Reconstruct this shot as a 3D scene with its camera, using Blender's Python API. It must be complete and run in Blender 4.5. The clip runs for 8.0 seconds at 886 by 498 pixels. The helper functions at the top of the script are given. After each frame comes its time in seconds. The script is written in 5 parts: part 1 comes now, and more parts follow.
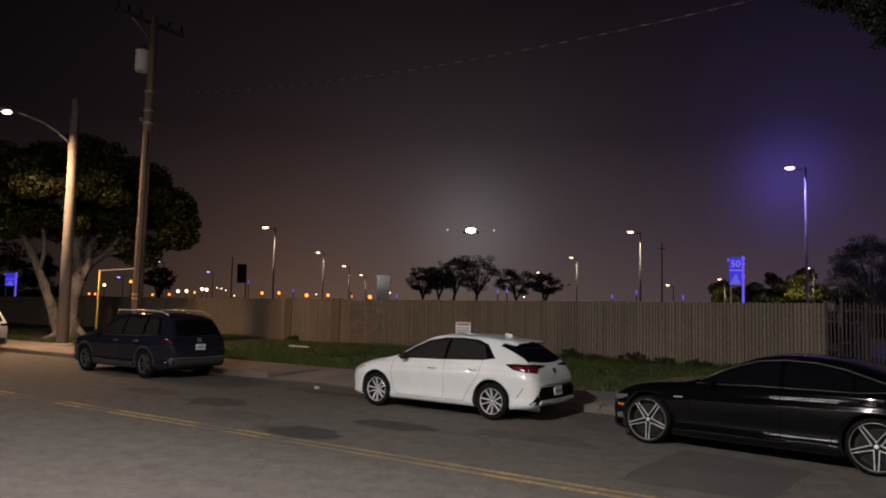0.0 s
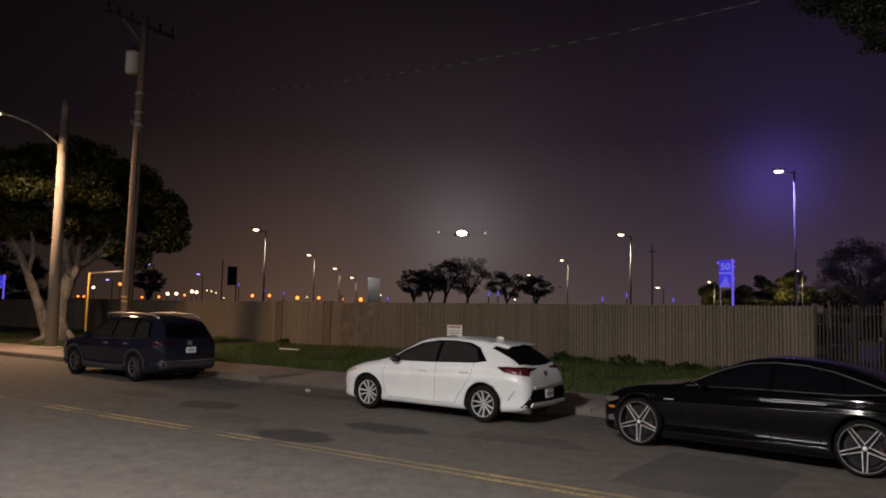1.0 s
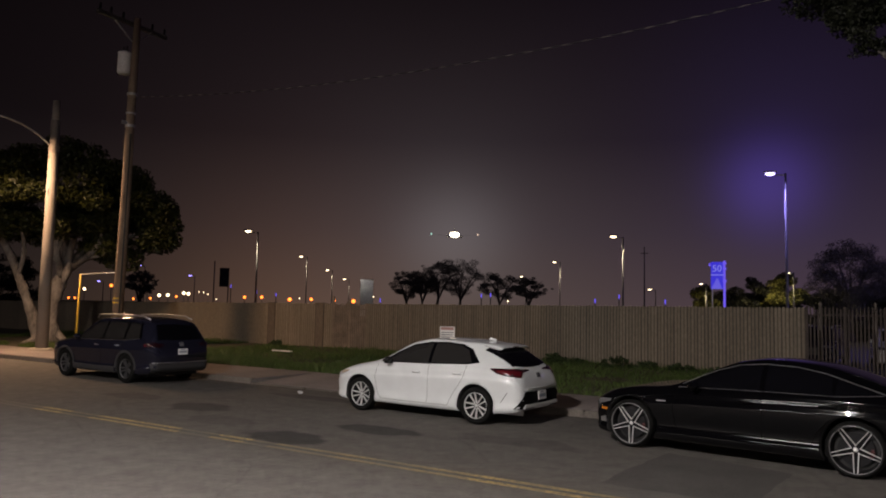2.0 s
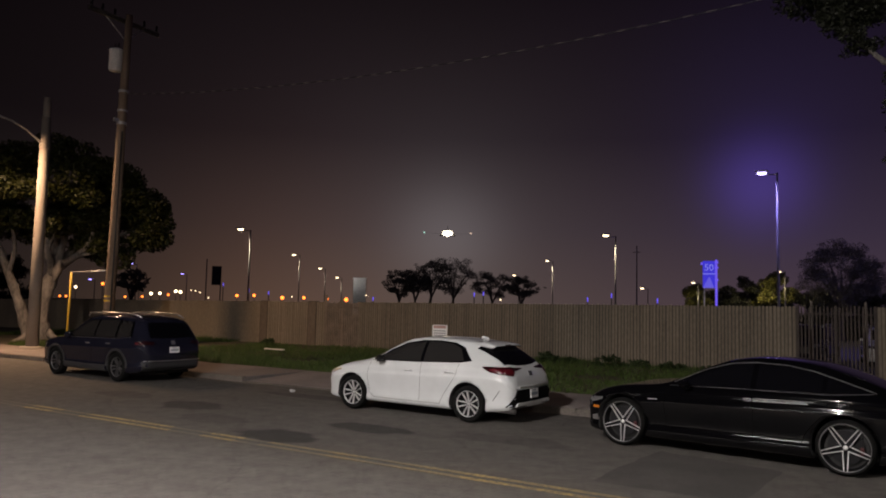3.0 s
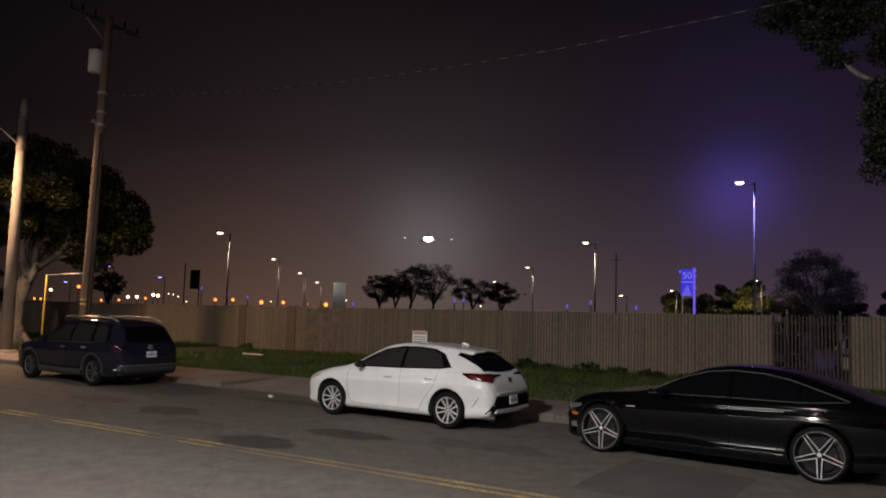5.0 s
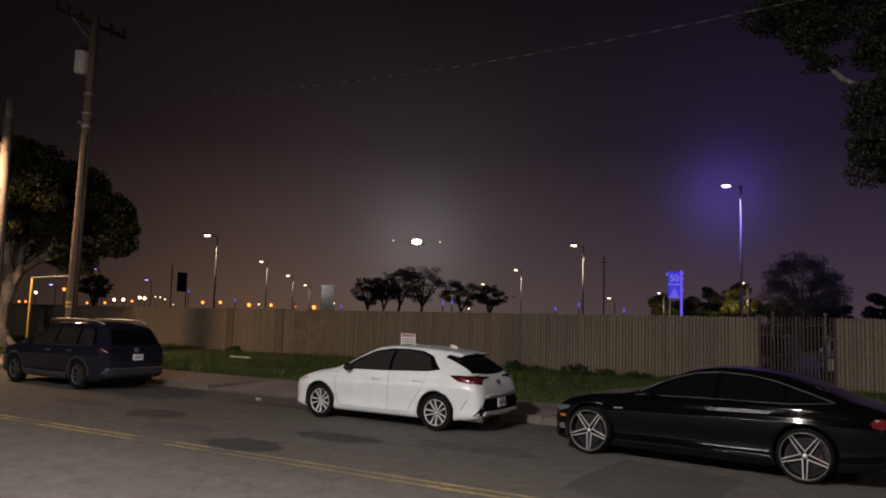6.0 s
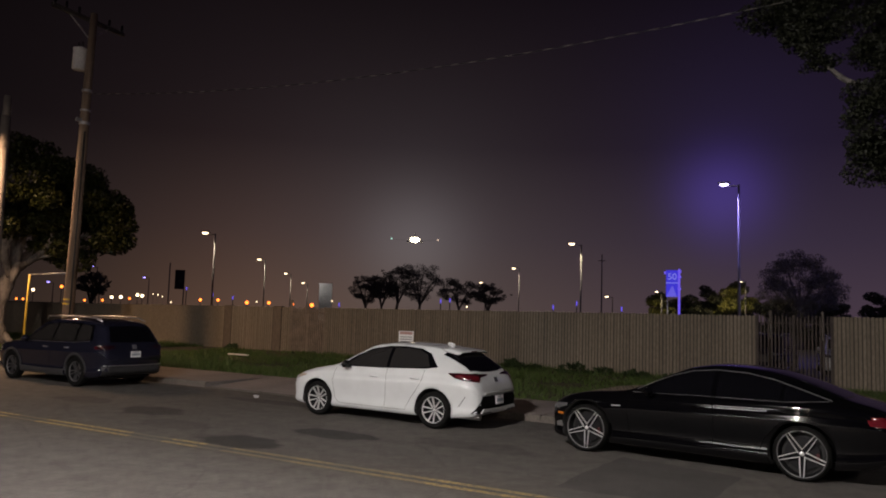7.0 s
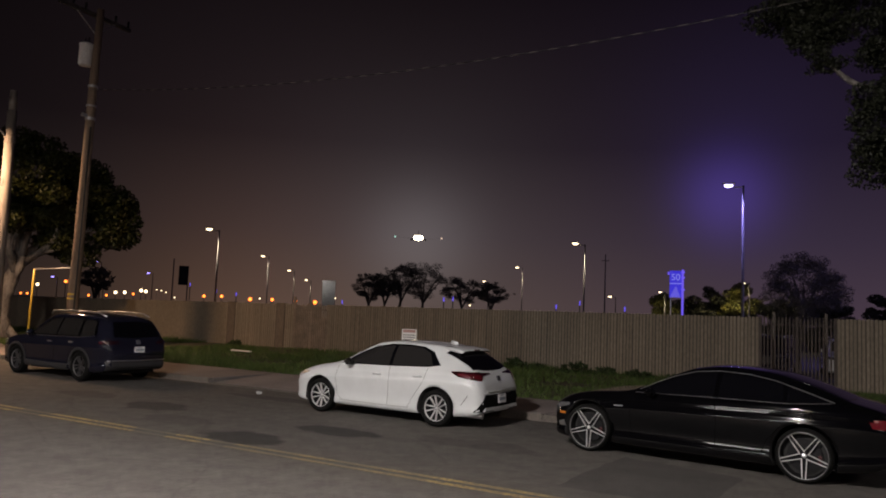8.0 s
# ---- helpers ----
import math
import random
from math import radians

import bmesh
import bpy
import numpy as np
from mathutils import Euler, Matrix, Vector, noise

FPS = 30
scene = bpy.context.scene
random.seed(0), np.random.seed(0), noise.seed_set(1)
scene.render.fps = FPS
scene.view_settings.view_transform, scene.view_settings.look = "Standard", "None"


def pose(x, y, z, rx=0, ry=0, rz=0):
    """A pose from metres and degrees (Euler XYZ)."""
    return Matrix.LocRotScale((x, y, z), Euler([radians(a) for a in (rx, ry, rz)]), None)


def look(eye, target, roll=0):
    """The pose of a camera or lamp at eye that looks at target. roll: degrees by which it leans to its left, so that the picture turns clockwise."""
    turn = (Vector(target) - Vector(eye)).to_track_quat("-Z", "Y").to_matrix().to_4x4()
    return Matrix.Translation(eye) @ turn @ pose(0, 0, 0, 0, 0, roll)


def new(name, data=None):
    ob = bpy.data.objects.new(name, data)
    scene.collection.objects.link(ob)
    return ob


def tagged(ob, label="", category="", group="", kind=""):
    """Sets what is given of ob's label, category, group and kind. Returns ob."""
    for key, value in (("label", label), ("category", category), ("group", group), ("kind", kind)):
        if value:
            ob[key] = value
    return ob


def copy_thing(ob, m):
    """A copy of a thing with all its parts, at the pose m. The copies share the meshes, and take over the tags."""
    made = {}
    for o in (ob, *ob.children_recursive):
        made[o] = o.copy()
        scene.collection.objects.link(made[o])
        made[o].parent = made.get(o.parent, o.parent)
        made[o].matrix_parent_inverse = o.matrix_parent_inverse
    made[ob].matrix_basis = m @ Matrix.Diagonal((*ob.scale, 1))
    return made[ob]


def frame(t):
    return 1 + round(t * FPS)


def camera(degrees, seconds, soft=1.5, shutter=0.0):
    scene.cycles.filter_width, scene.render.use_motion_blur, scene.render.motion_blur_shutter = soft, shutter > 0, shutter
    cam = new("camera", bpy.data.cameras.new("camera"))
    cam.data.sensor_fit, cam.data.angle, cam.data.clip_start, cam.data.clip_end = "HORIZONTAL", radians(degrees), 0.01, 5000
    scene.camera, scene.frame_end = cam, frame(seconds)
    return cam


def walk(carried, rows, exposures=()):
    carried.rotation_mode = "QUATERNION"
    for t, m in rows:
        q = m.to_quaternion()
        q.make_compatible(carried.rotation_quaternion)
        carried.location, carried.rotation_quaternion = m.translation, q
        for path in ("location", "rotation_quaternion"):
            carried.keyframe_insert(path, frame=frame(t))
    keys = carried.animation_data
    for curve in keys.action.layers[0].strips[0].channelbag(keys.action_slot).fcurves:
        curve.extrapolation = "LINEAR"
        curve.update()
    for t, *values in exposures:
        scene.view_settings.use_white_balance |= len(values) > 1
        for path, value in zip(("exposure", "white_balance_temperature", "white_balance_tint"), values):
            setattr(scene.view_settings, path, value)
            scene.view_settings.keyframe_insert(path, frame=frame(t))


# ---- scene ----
from mathutils.bvhtree import BVHTree

# ---------------------------------------------------------------- camera
cam = camera(61.6, 8.0, soft=1.9)
walk(cam, [
    (0.0, pose(-0.032, 0.082, 2.049, 94.129, -1.179, 33.389)),
    (0.5, pose(-0.032, 0.075, 2.056, 94.209, -1.167, 33.058)),
    (1.0, pose(-0.034, 0.058, 2.053, 94.340, -1.181, 32.686)),
    (1.5, pose(-0.040, 0.055, 2.055, 94.442, -1.190, 32.386)),
    (3.0, pose(-0.033, 0.068, 2.048, 94.380, -1.263, 31.575)),
    (3.5, pose(-0.032, 0.072, 2.055, 94.337, -1.350, 31.271)),
    (4.0, pose(-0.030, 0.072, 2.051, 94.419, -1.507, 30.923)),
    (4.5, pose(-0.033, 0.069, 2.049, 94.625, -1.645, 30.510)),
    (5.0, pose(-0.027, 0.049, 2.055, 94.865, -1.689, 30.043)),
    (6.5, pose(-0.023, 0.043, 2.043, 95.091, -1.648, 28.944)),
    (7.0, pose(-0.027, 0.045, 2.038, 94.955, -1.754, 28.988)),
    (7.5, pose(-0.032, 0.045, 2.035, 94.822, -2.002, 29.123)),
    (8.0, pose(-0.024, 0.023, 2.039, 94.823, -2.305, 29.209)),
])

# ---------------------------------------------------------------- night sky
world = bpy.data.worlds.new("night_sky")
scene.world = world
world.use_nodes = True
wn, wl = world.node_tree.nodes, world.node_tree.links
coord = wn.new("ShaderNodeTexCoord")
split = wn.new("ShaderNodeSeparateXYZ")
wl.new(coord.outputs["Generated"], split.inputs[0])
ramp = wn.new("ShaderNodeValToRGB")
wl.new(split.outputs["Z"], ramp.inputs[0])
ramp.color_ramp.elements[0].position, ramp.color_ramp.elements[0].color = 0.0, (0.076, 0.052, 0.043, 1)
ramp.color_ramp.elements[1].position, ramp.color_ramp.elements[1].color = 0.45, (0.0043, 0.0028, 0.0037, 1)
e = ramp.color_ramp.elements.new(0.10)
e.color = (0.044, 0.0312, 0.0312, 1)
e = ramp.color_ramp.elements.new(0.22)
e.color = (0.0178, 0.0119, 0.0138, 1)
# the sky's colour turns violet towards the violet car-park lamps
side = wn.new("ShaderNodeMapRange")
side.interpolation_type = "SMOOTHSTEP"
side.inputs["From Min"].default_value, side.inputs["From Max"].default_value = -0.58, 0.02
wl.new(split.outputs["X"], side.inputs["Value"])
tint = wn.new("ShaderNodeMix")
tint.data_type = "RGBA"
tint.blend_type = "MULTIPLY"
wl.new(side.outputs[0], tint.inputs["Factor"])
wl.new(ramp.outputs[0], tint.inputs["A"])
tint.inputs["B"].default_value = (0.82, 0.78, 1.34, 1)
# less glow in the sky's colour away from the car park
dim = wn.new("ShaderNodeMapRange")
dim.interpolation_type = "SMOOTHSTEP"
dim.inputs["From Min"].default_value, dim.inputs["From Max"].default_value = -0.95, -0.58
dim.inputs["To Min"].default_value = 0.24
wl.new(split.outputs["X"], dim.inputs["Value"])
shade = wn.new("ShaderNodeMix")
shade.data_type = "RGBA"
shade.blend_type = "MULTIPLY"
shade.inputs["Factor"].default_value = 1.0
wl.new(tint.outputs["Result"], shade.inputs["A"])
wl.new(dim.outputs[0], shade.inputs["B"])


def painted_glow(below, towards, narrow, colour):
    """Paints a glow into the sky's colour, strongest towards one bearing."""
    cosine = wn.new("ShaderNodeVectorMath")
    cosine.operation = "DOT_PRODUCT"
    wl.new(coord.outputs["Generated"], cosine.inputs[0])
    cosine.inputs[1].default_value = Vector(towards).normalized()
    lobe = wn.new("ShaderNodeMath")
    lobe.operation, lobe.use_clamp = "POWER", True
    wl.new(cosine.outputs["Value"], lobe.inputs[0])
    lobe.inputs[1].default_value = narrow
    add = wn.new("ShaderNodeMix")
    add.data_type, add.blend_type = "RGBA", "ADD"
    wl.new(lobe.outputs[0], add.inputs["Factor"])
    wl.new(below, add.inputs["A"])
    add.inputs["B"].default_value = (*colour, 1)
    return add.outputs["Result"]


# halos painted round the violet lamp, the airliner and the orange lamps
glow_sky = painted_glow(shade.outputs["Result"], (-0.145, 0.975, 0.158), 700, (0.026, 0.015, 0.130))
glow_sky = painted_glow(glow_sky, (-0.12, 0.97, 0.22), 110, (0.003, 0.002, 0.013))
glow_sky = painted_glow(glow_sky, (-0.518, 0.851, 0.093), 420, (0.050, 0.047, 0.049))
glow_sky = painted_glow(glow_sky, (-0.518, 0.851, 0.093), 70, (0.0165, 0.0150, 0.0165))
glow_sky = painted_glow(glow_sky, (-0.70, 0.71, -0.06), 60, (0.034, 0.012, 0.003))
wl.new(glow_sky, wn["Background"].inputs["Color"])
wn["Background"].inputs["Strength"].default_value = 1.0


# ---------------------------------------------------------------- street lights
def lamp(name, place, colour, watts, size=0.4, aim=(0, 0, 0), spread=160):
    data = bpy.data.lights.new(name, "AREA")
    data.shape, data.size, data.energy, data.color, data.spread = "DISK", size, watts, colour, radians(spread)
    ob = new(name, data)
    ob.matrix_world = look(place, (place[0] + aim[0], place[1] + aim[1], place[2] - 1))
    return ob


LAMP_LEFT = (-27.63, 13.30, 8.46)      # warm lamp over the far kerb
LAMP_NEAR = (-5.0, -3.5, 8.52)         # its twin on the near kerb, behind the camera
LAMP_NEXT = (-19.0, -3.5, 8.52)          # the next one along
# added out of view as fill for the right of the road
LAMP_FILL = (11.4, -3.5, 8.52)
lamp("street_light_far", (LAMP_LEFT[0], LAMP_LEFT[1], LAMP_LEFT[2] - 0.16), (1.0, 0.60, 0.34), 860, aim=(0.18, 0.24), spread=142)
lamp("street_light_near", (LAMP_NEAR[0], LAMP_NEAR[1], LAMP_NEAR[2] - 0.16), (1.0, 0.905, 0.87), 2600, 0.22, aim=(0.03, 0.45))
lamp("street_light_next", (LAMP_NEXT[0], LAMP_NEXT[1], LAMP_NEXT[2] - 0.16), (1.0, 0.84, 0.76), 300, 0.3, aim=(-0.35, 0.75), spread=150)
lamp("street_light_third", (LAMP_FILL[0], LAMP_FILL[1], LAMP_FILL[2] - 0.16), (1.0, 0.90, 0.83), 480, aim=(-0.2, 0.35))


# ---------------------------------------------------------------- materials
def shader(name, base, rough=0.6, metal=0.0, coat=0.0, spec=0.5):
    m = bpy.data.materials.new(name)
    m.use_nodes = True
    b = m.node_tree.nodes["Principled BSDF"]
    b.inputs["Base Color"].default_value = (*base, 1)
    b.inputs["Roughness"].default_value = rough
    b.inputs["Metallic"].default_value = metal
    b.inputs["Coat Weight"].default_value = coat
    b.inputs["Coat Roughness"].default_value = 0.04
    b.inputs["Specular IOR Level"].default_value = spec
    return m


def node(m, kind, **values):
    n = m.node_tree.nodes.new(kind)
    for key, value in values.items():
        n.inputs[key].default_value = value
    return n


def link(m, a, b):
    m.node_tree.links.new(a, b)


def coords(m, scale=(1, 1, 1), world_space=False):
    n = m.node_tree.nodes.new("ShaderNodeMapping")
    n.inputs["Scale"].default_value = scale
    if world_space:
        link(m, m.node_tree.nodes.new("ShaderNodeNewGeometry").outputs["Position"], n.inputs[0])
    else:
        link(m, m.node_tree.nodes.new("ShaderNodeTexCoord").outputs["Object"], n.inputs[0])
    return n.outputs[0]


def mixed(m, factor, a, b, blend="MIX"):
    n = m.node_tree.nodes.new("ShaderNodeMix")
    n.data_type, n.blend_type = "RGBA", blend
    for socket, value in (("Factor", factor), ("A", a), ("B", b)):
        if isinstance(value, (int, float)):
            n.inputs[socket].default_value = value
        elif isinstance(value, tuple):
            n.inputs[socket].default_value = (*value, 1)
        else:
            link(m, value, n.inputs[socket])
    return n.outputs["Result"]


def noise_of(m, where, scale, detail=6, low=0.35, high=0.65, rough=0.6):
    n = node(m, "ShaderNodeTexNoise", Scale=scale, Detail=detail, Roughness=rough)
    link(m, where, n.inputs["Vector"])
    r = node(m, "ShaderNodeMapRange")
    r.inputs["From Min"].default_value, r.inputs["From Max"].default_value = low, high
    link(m, n.outputs["Fac"], r.inputs["Value"])
    return r.outputs[0]


def bumped(m, height, strength=0.3, distance=0.01):
    n = node(m, "ShaderNodeBump", Strength=strength, Distance=distance)
    link(m, height, n.inputs["Height"])
    link(m, n.outputs[0], m.node_tree.nodes["Principled BSDF"].inputs["Normal"])


def base_of(m):
    return m.node_tree.nodes["Principled BSDF"].inputs["Base Color"]


def grainy(name, dark, light, coarse=1.5, fine=40, rough=0.8, bump=0.3, stretch=(1, 1, 1), metal=0.0, by_object=0.0, world_space=True):
    """Two scales of variation between two colours, with a fine relief."""
    m = shader(name, light, rough, metal)
    where = coords(m, stretch, world_space)
    big, small = noise_of(m, where, coarse), noise_of(m, where, fine, 4)
    c = mixed(m, big, dark, light)
    c = mixed(m, 0.35, c, mixed(m, small, tuple(v * 0.55 for v in dark), tuple(min(1, v * 1.25) for v in light)))
    if by_object:
        info = node(m, "ShaderNodeObjectInfo")
        r = node(m, "ShaderNodeMapRange")
        r.inputs["To Min"].default_value, r.inputs["To Max"].default_value = 1 - by_object, 1 + by_object
        link(m, info.outputs["Random"], r.inputs["Value"])
        hsv = node(m, "ShaderNodeHueSaturation")
        link(m, r.outputs[0], hsv.inputs["Value"])
        link(m, c, hsv.inputs["Color"])
        c = hsv.outputs[0]
    link(m, c, base_of(m))
    bumped(m, small, bump)
    return m


def glowing(name, colour, strength):
    m = shader(name, tuple(0.25 * v for v in colour), 0.4)
    b = m.node_tree.nodes["Principled BSDF"]
    b.inputs["Emission Color"].default_value = (*colour, 1)
    b.inputs["Emission Strength"].default_value = strength
    return m


def asphalt():
    m = shader("asphalt", (0.055, 0.052, 0.049), 0.85, spec=0.3)
    where = coords(m, (1, 1, 1), True)
    grit = noise_of(m, where, 42, 4, 0.3, 0.7, 0.75)
    mottle = noise_of(m, where, 3.2, 7, 0.32, 0.68, 0.7)
    wear = noise_of(m, coords(m, (0.18, 0.6, 1), True), 1.2, 6, 0.3, 0.72)
    c = mixed(m, wear, (0.080, 0.073, 0.066), (0.124, 0.114, 0.104))
    c = mixed(m, 0.4, c, mixed(m, grit, (0.040, 0.038, 0.036), (0.13, 0.125, 0.118)))
    speck = noise_of(m, where, 13, 8, 0.36, 0.64, 0.8)
    c = mixed(m, 0.42, c, mixed(m, speck, (0.035, 0.032, 0.030), (0.165, 0.152, 0.138)))
    c = mixed(m, 0.5, c, mixed(m, mottle, (0.050, 0.046, 0.042), (0.150, 0.138, 0.125)))
    # paler lane on the near side of the centre line
    sep = node(m, "ShaderNodeSeparateXYZ")
    link(m, coords(m, (1, 1, 1), True), sep.inputs[0])
    lane = node(m, "ShaderNodeMapRange")
    lane.interpolation_type = "SMOOTHSTEP"
    lane.inputs["From Min"].default_value, lane.inputs["From Max"].default_value = 8.6, 6.6
    link(m, sep.outputs["Y"], lane.inputs["Value"])
    c = mixed(m, lane.outputs[0], c, mixed(m, 1.0, c, (1.2, 1.2, 1.2), "MULTIPLY"))
    # oil stains, repair patches and, at (-2.3, 9.9), painted shade: rounded, ragged outlines
    ragged = node(m, "ShaderNodeTexNoise", Scale=1.6, Detail=6)
    link(m, where, ragged.inputs["Vector"])
    for x, y, rx, ry, depth in ((-11.9, 10.05, 0.75, 0.5, 0.6), (-8.25, 8.68, 0.74, 0.5, 0.72), (-7.62, 10.12, 0.82, 0.38, 0.72), (-2.3, 9.9, 0.7, 0.6, 0.3),
                                (-14.4, 10.3, 0.9, 0.4, 0.35), (-10.4, 9.2, 0.8, 0.4, 0.25), (-5.2, 10.6, 1.1, 0.4, 0.3), (-11.2, 12.6, 1.4, 0.28, 0.4)):
        mapping = node(m, "ShaderNodeMapping")
        mapping.vector_type = "TEXTURE"
        mapping.inputs["Location"].default_value, mapping.inputs["Scale"].default_value = (x, y, 0), (rx, ry, 1)
        link(m, m.node_tree.nodes.new("ShaderNodeNewGeometry").outputs["Position"], mapping.inputs[0])
        length = node(m, "ShaderNodeVectorMath")
        length.operation = "LENGTH"
        link(m, mapping.outputs[0], length.inputs[0])
        add = node(m, "ShaderNodeMath")
        add.operation = "ADD"
        link(m, length.outputs["Value"], add.inputs[0])
        link(m, ragged.outputs["Fac"], add.inputs[1])
        edge = node(m, "ShaderNodeMapRange")
        edge.inputs["From Min"].default_value, edge.inputs["From Max"].default_value = 1.56, 1.36
        edge.inputs["To Max"].default_value = depth
        link(m, add.outputs[0], edge.inputs["Value"])
        c = mixed(m, edge.outputs[0], c, (0.014, 0.014, 0.015))
    # fine cracks
    crack = node(m, "ShaderNodeTexVoronoi", Scale=0.55)
    crack.feature = "DISTANCE_TO_EDGE"
    warp = node(m, "ShaderNodeTexNoise", Scale=1.1, Detail=5)
    link(m, where, warp.inputs["Vector"])
    link(m, mixed(m, 0.25, where, warp.outputs["Color"]), crack.inputs["Vector"])
    line = node(m, "ShaderNodeMapRange")
    line.inputs["From Min"].default_value, line.inputs["From Max"].default_value = 0.012, 0.004
    link(m, crack.outputs["Distance"], line.inputs["Value"])
    fade = node(m, "ShaderNodeMath")
    fade.operation = "MULTIPLY"
    link(m, line.outputs[0], fade.inputs[0])
    fade.inputs[1].default_value = 0.15
    c = mixed(m, fade.outputs[0], c, (0.015, 0.015, 0.014))
    link(m, c, base_of(m))
    bumped(m, grit, 0.5, 0.006)
    return m


def worn_yellow(name, gone, least, most):
    m = shader(name, (0.42, 0.25, 0.04), 0.7)
    where = coords(m, (1, 1, 1), True)
    keep = noise_of(m, coords(m, (0.55, 0.6, 1), True), 0.9, 2, gone - 0.1 * most, 0.54)
    chips = noise_of(m, where, 14, 6, 0.36, 0.6)
    both = node(m, "ShaderNodeMath")
    both.operation = "MULTIPLY"
    link(m, keep, both.inputs[0])
    link(m, chips, both.inputs[1])
    low = node(m, "ShaderNodeMapRange")
    low.inputs["To Min"].default_value, low.inputs["To Max"].default_value = least, most
    link(m, both.outputs[0], low.inputs["Value"])
    link(m, mixed(m, low.outputs[0], (0.085, 0.076, 0.062), (0.40, 0.285, 0.09)), base_of(m))
    return m


def leafy(name, dark, light, rough=0.55):
    m = shader(name, light, rough, spec=0.3)
    geo = node(m, "ShaderNodeNewGeometry")
    c = mixed(m, geo.outputs["Random Per Island"], dark, light)
    link(m, c, base_of(m))
    return m


def car_paint(name, colour, fleck=0.0):
    m = shader(name, colour, 0.06 if fleck else 0.35, 0.0, 0.0 if fleck else 1.0)
    where = coords(m)
    dust = noise_of(m, where, 3.0, 6, 0.3, 0.75)
    link(m, mixed(m, dust, tuple(v * 0.94 for v in colour), tuple(v * 1.05 + 0.0006 for v in colour)), base_of(m))
    return m


ASPHALT = asphalt()
YELLOW_LINE = worn_yellow("worn_yellow_paint", 0.46, 0.12, 1.0)
FAINT_LINE = worn_yellow("nearly_gone_yellow_paint", 0.47, 0.0, 0.22)
NEAR_CONCRETE = grainy("dark_near_concrete", (0.055, 0.05, 0.047), (0.10, 0.092, 0.086), 0.8, 30, 0.85)
KERB = grainy("kerb_concrete", (0.12, 0.11, 0.10), (0.22, 0.20, 0.18), 1.2, 25, 0.85)
SOIL = grainy("soil", (0.035, 0.03, 0.02), (0.07, 0.06, 0.035), 0.9, 20, 0.95)
LOT = grainy("car_park_asphalt", (0.03, 0.03, 0.03), (0.055, 0.053, 0.05), 0.2, 12, 0.9)
GRASS = leafy("grass_blades", (0.035, 0.06, 0.012), (0.085, 0.13, 0.03))
SHRUB = leafy("shrub_leaves", (0.02, 0.035, 0.012), (0.05, 0.075, 0.022))
FICUS = leafy("fig_leaves", (0.010, 0.014, 0.003), (0.042, 0.048, 0.008))
DARK_LEAF = leafy("dark_leaves", (0.012, 0.014, 0.008), (0.03, 0.034, 0.02))
PARK_LEAF = leafy("grey_green_leaves", (0.07, 0.072, 0.066), (0.14, 0.14, 0.125))
# lamplight on two bushes by the lower lamps, put into the leaf colour
LIT_BUSH_LEAF = leafy("lamplit_bush_leaves", (0.05, 0.055, 0.014), (0.15, 0.15, 0.04))
BARK = grainy("pale_bark", (0.075, 0.068, 0.062), (0.28, 0.258, 0.235), 2.2, 11, 0.85, 1.0, (1, 1, 0.35))
DARK_BARK = grainy("dark_bark", (0.05, 0.045, 0.04), (0.11, 0.10, 0.085), 2, 14, 0.9, 0.8, (1, 1, 0.35))
POLE_CONCRETE = grainy("cast_concrete", (0.15, 0.132, 0.114), (0.225, 0.20, 0.174), 0.7, 50, 0.75, 0.25)
POLE_WOOD = grainy("weathered_pole_wood", (0.14, 0.096, 0.064), (0.29, 0.21, 0.145), 1.2, 30, 0.85, 0.7, (3, 3, 0.25))
GALV = grainy("galvanised_steel", (0.35, 0.35, 0.35), (0.55, 0.54, 0.53), 2, 30, 0.45, 0.1, metal=0.6)
TANK = grainy("grey_tank_paint", (0.58, 0.58, 0.57), (0.72, 0.72, 0.71), 2, 20, 0.5, 0.1)
SLAT = grainy("tan_fence_paint", (0.175, 0.145, 0.106), (0.26, 0.218, 0.160), 0.7, 22, 0.75, 0.25, (1, 1, 0.3), by_object=0.12)
# darker than the slats: shade in the gaps put into the colour
RAIL = grainy("fence_backing", (0.055, 0.046, 0.035), (0.095, 0.08, 0.06), 1.0, 20, 0.8, 0.2)
PALE_GATE = grainy("pale_gate_paint", (0.14, 0.112, 0.086), (0.29, 0.235, 0.18), 3, 30, 0.7, 0.3)
PIER = grainy("dark_brown_boards", (0.085, 0.066, 0.05), (0.135, 0.108, 0.082), 0.9, 20, 0.8, 0.25, (1, 1, 0.3))
GATE = grainy("rusted_gate_steel", (0.040, 0.030, 0.026), (0.085, 0.064, 0.052), 3, 30, 0.7, 0.3)
YELLOW = grainy("yellow_guard_plastic", (0.55, 0.36, 0.03), (0.70, 0.48, 0.05), 3, 30, 0.5, 0.05)
WHITE_PAINT = car_paint("white_car_paint", (0.60, 0.625, 0.625))
BLACK_PAINT = car_paint("black_car_paint", (0.0015, 0.0015, 0.002), 1)
BLUE_PAINT = car_paint("dark_blue_car_paint", (0.0098, 0.0102, 0.0190), 1)
TINT = shader("lightly_tinted_glass", (0.020, 0.019, 0.0185), 0.05, spec=0.5)
GLASS = shader("tinted_glass", (0.003, 0.003, 0.004), 0.04, spec=0.28)
BLACK_PLASTIC = shader("black_plastic", (0.009, 0.009, 0.009), 0.5, spec=0.35)
BUMPER_BLACK = shader("matt_bumper_black", (0.006, 0.006, 0.006), 0.85, spec=0.08)
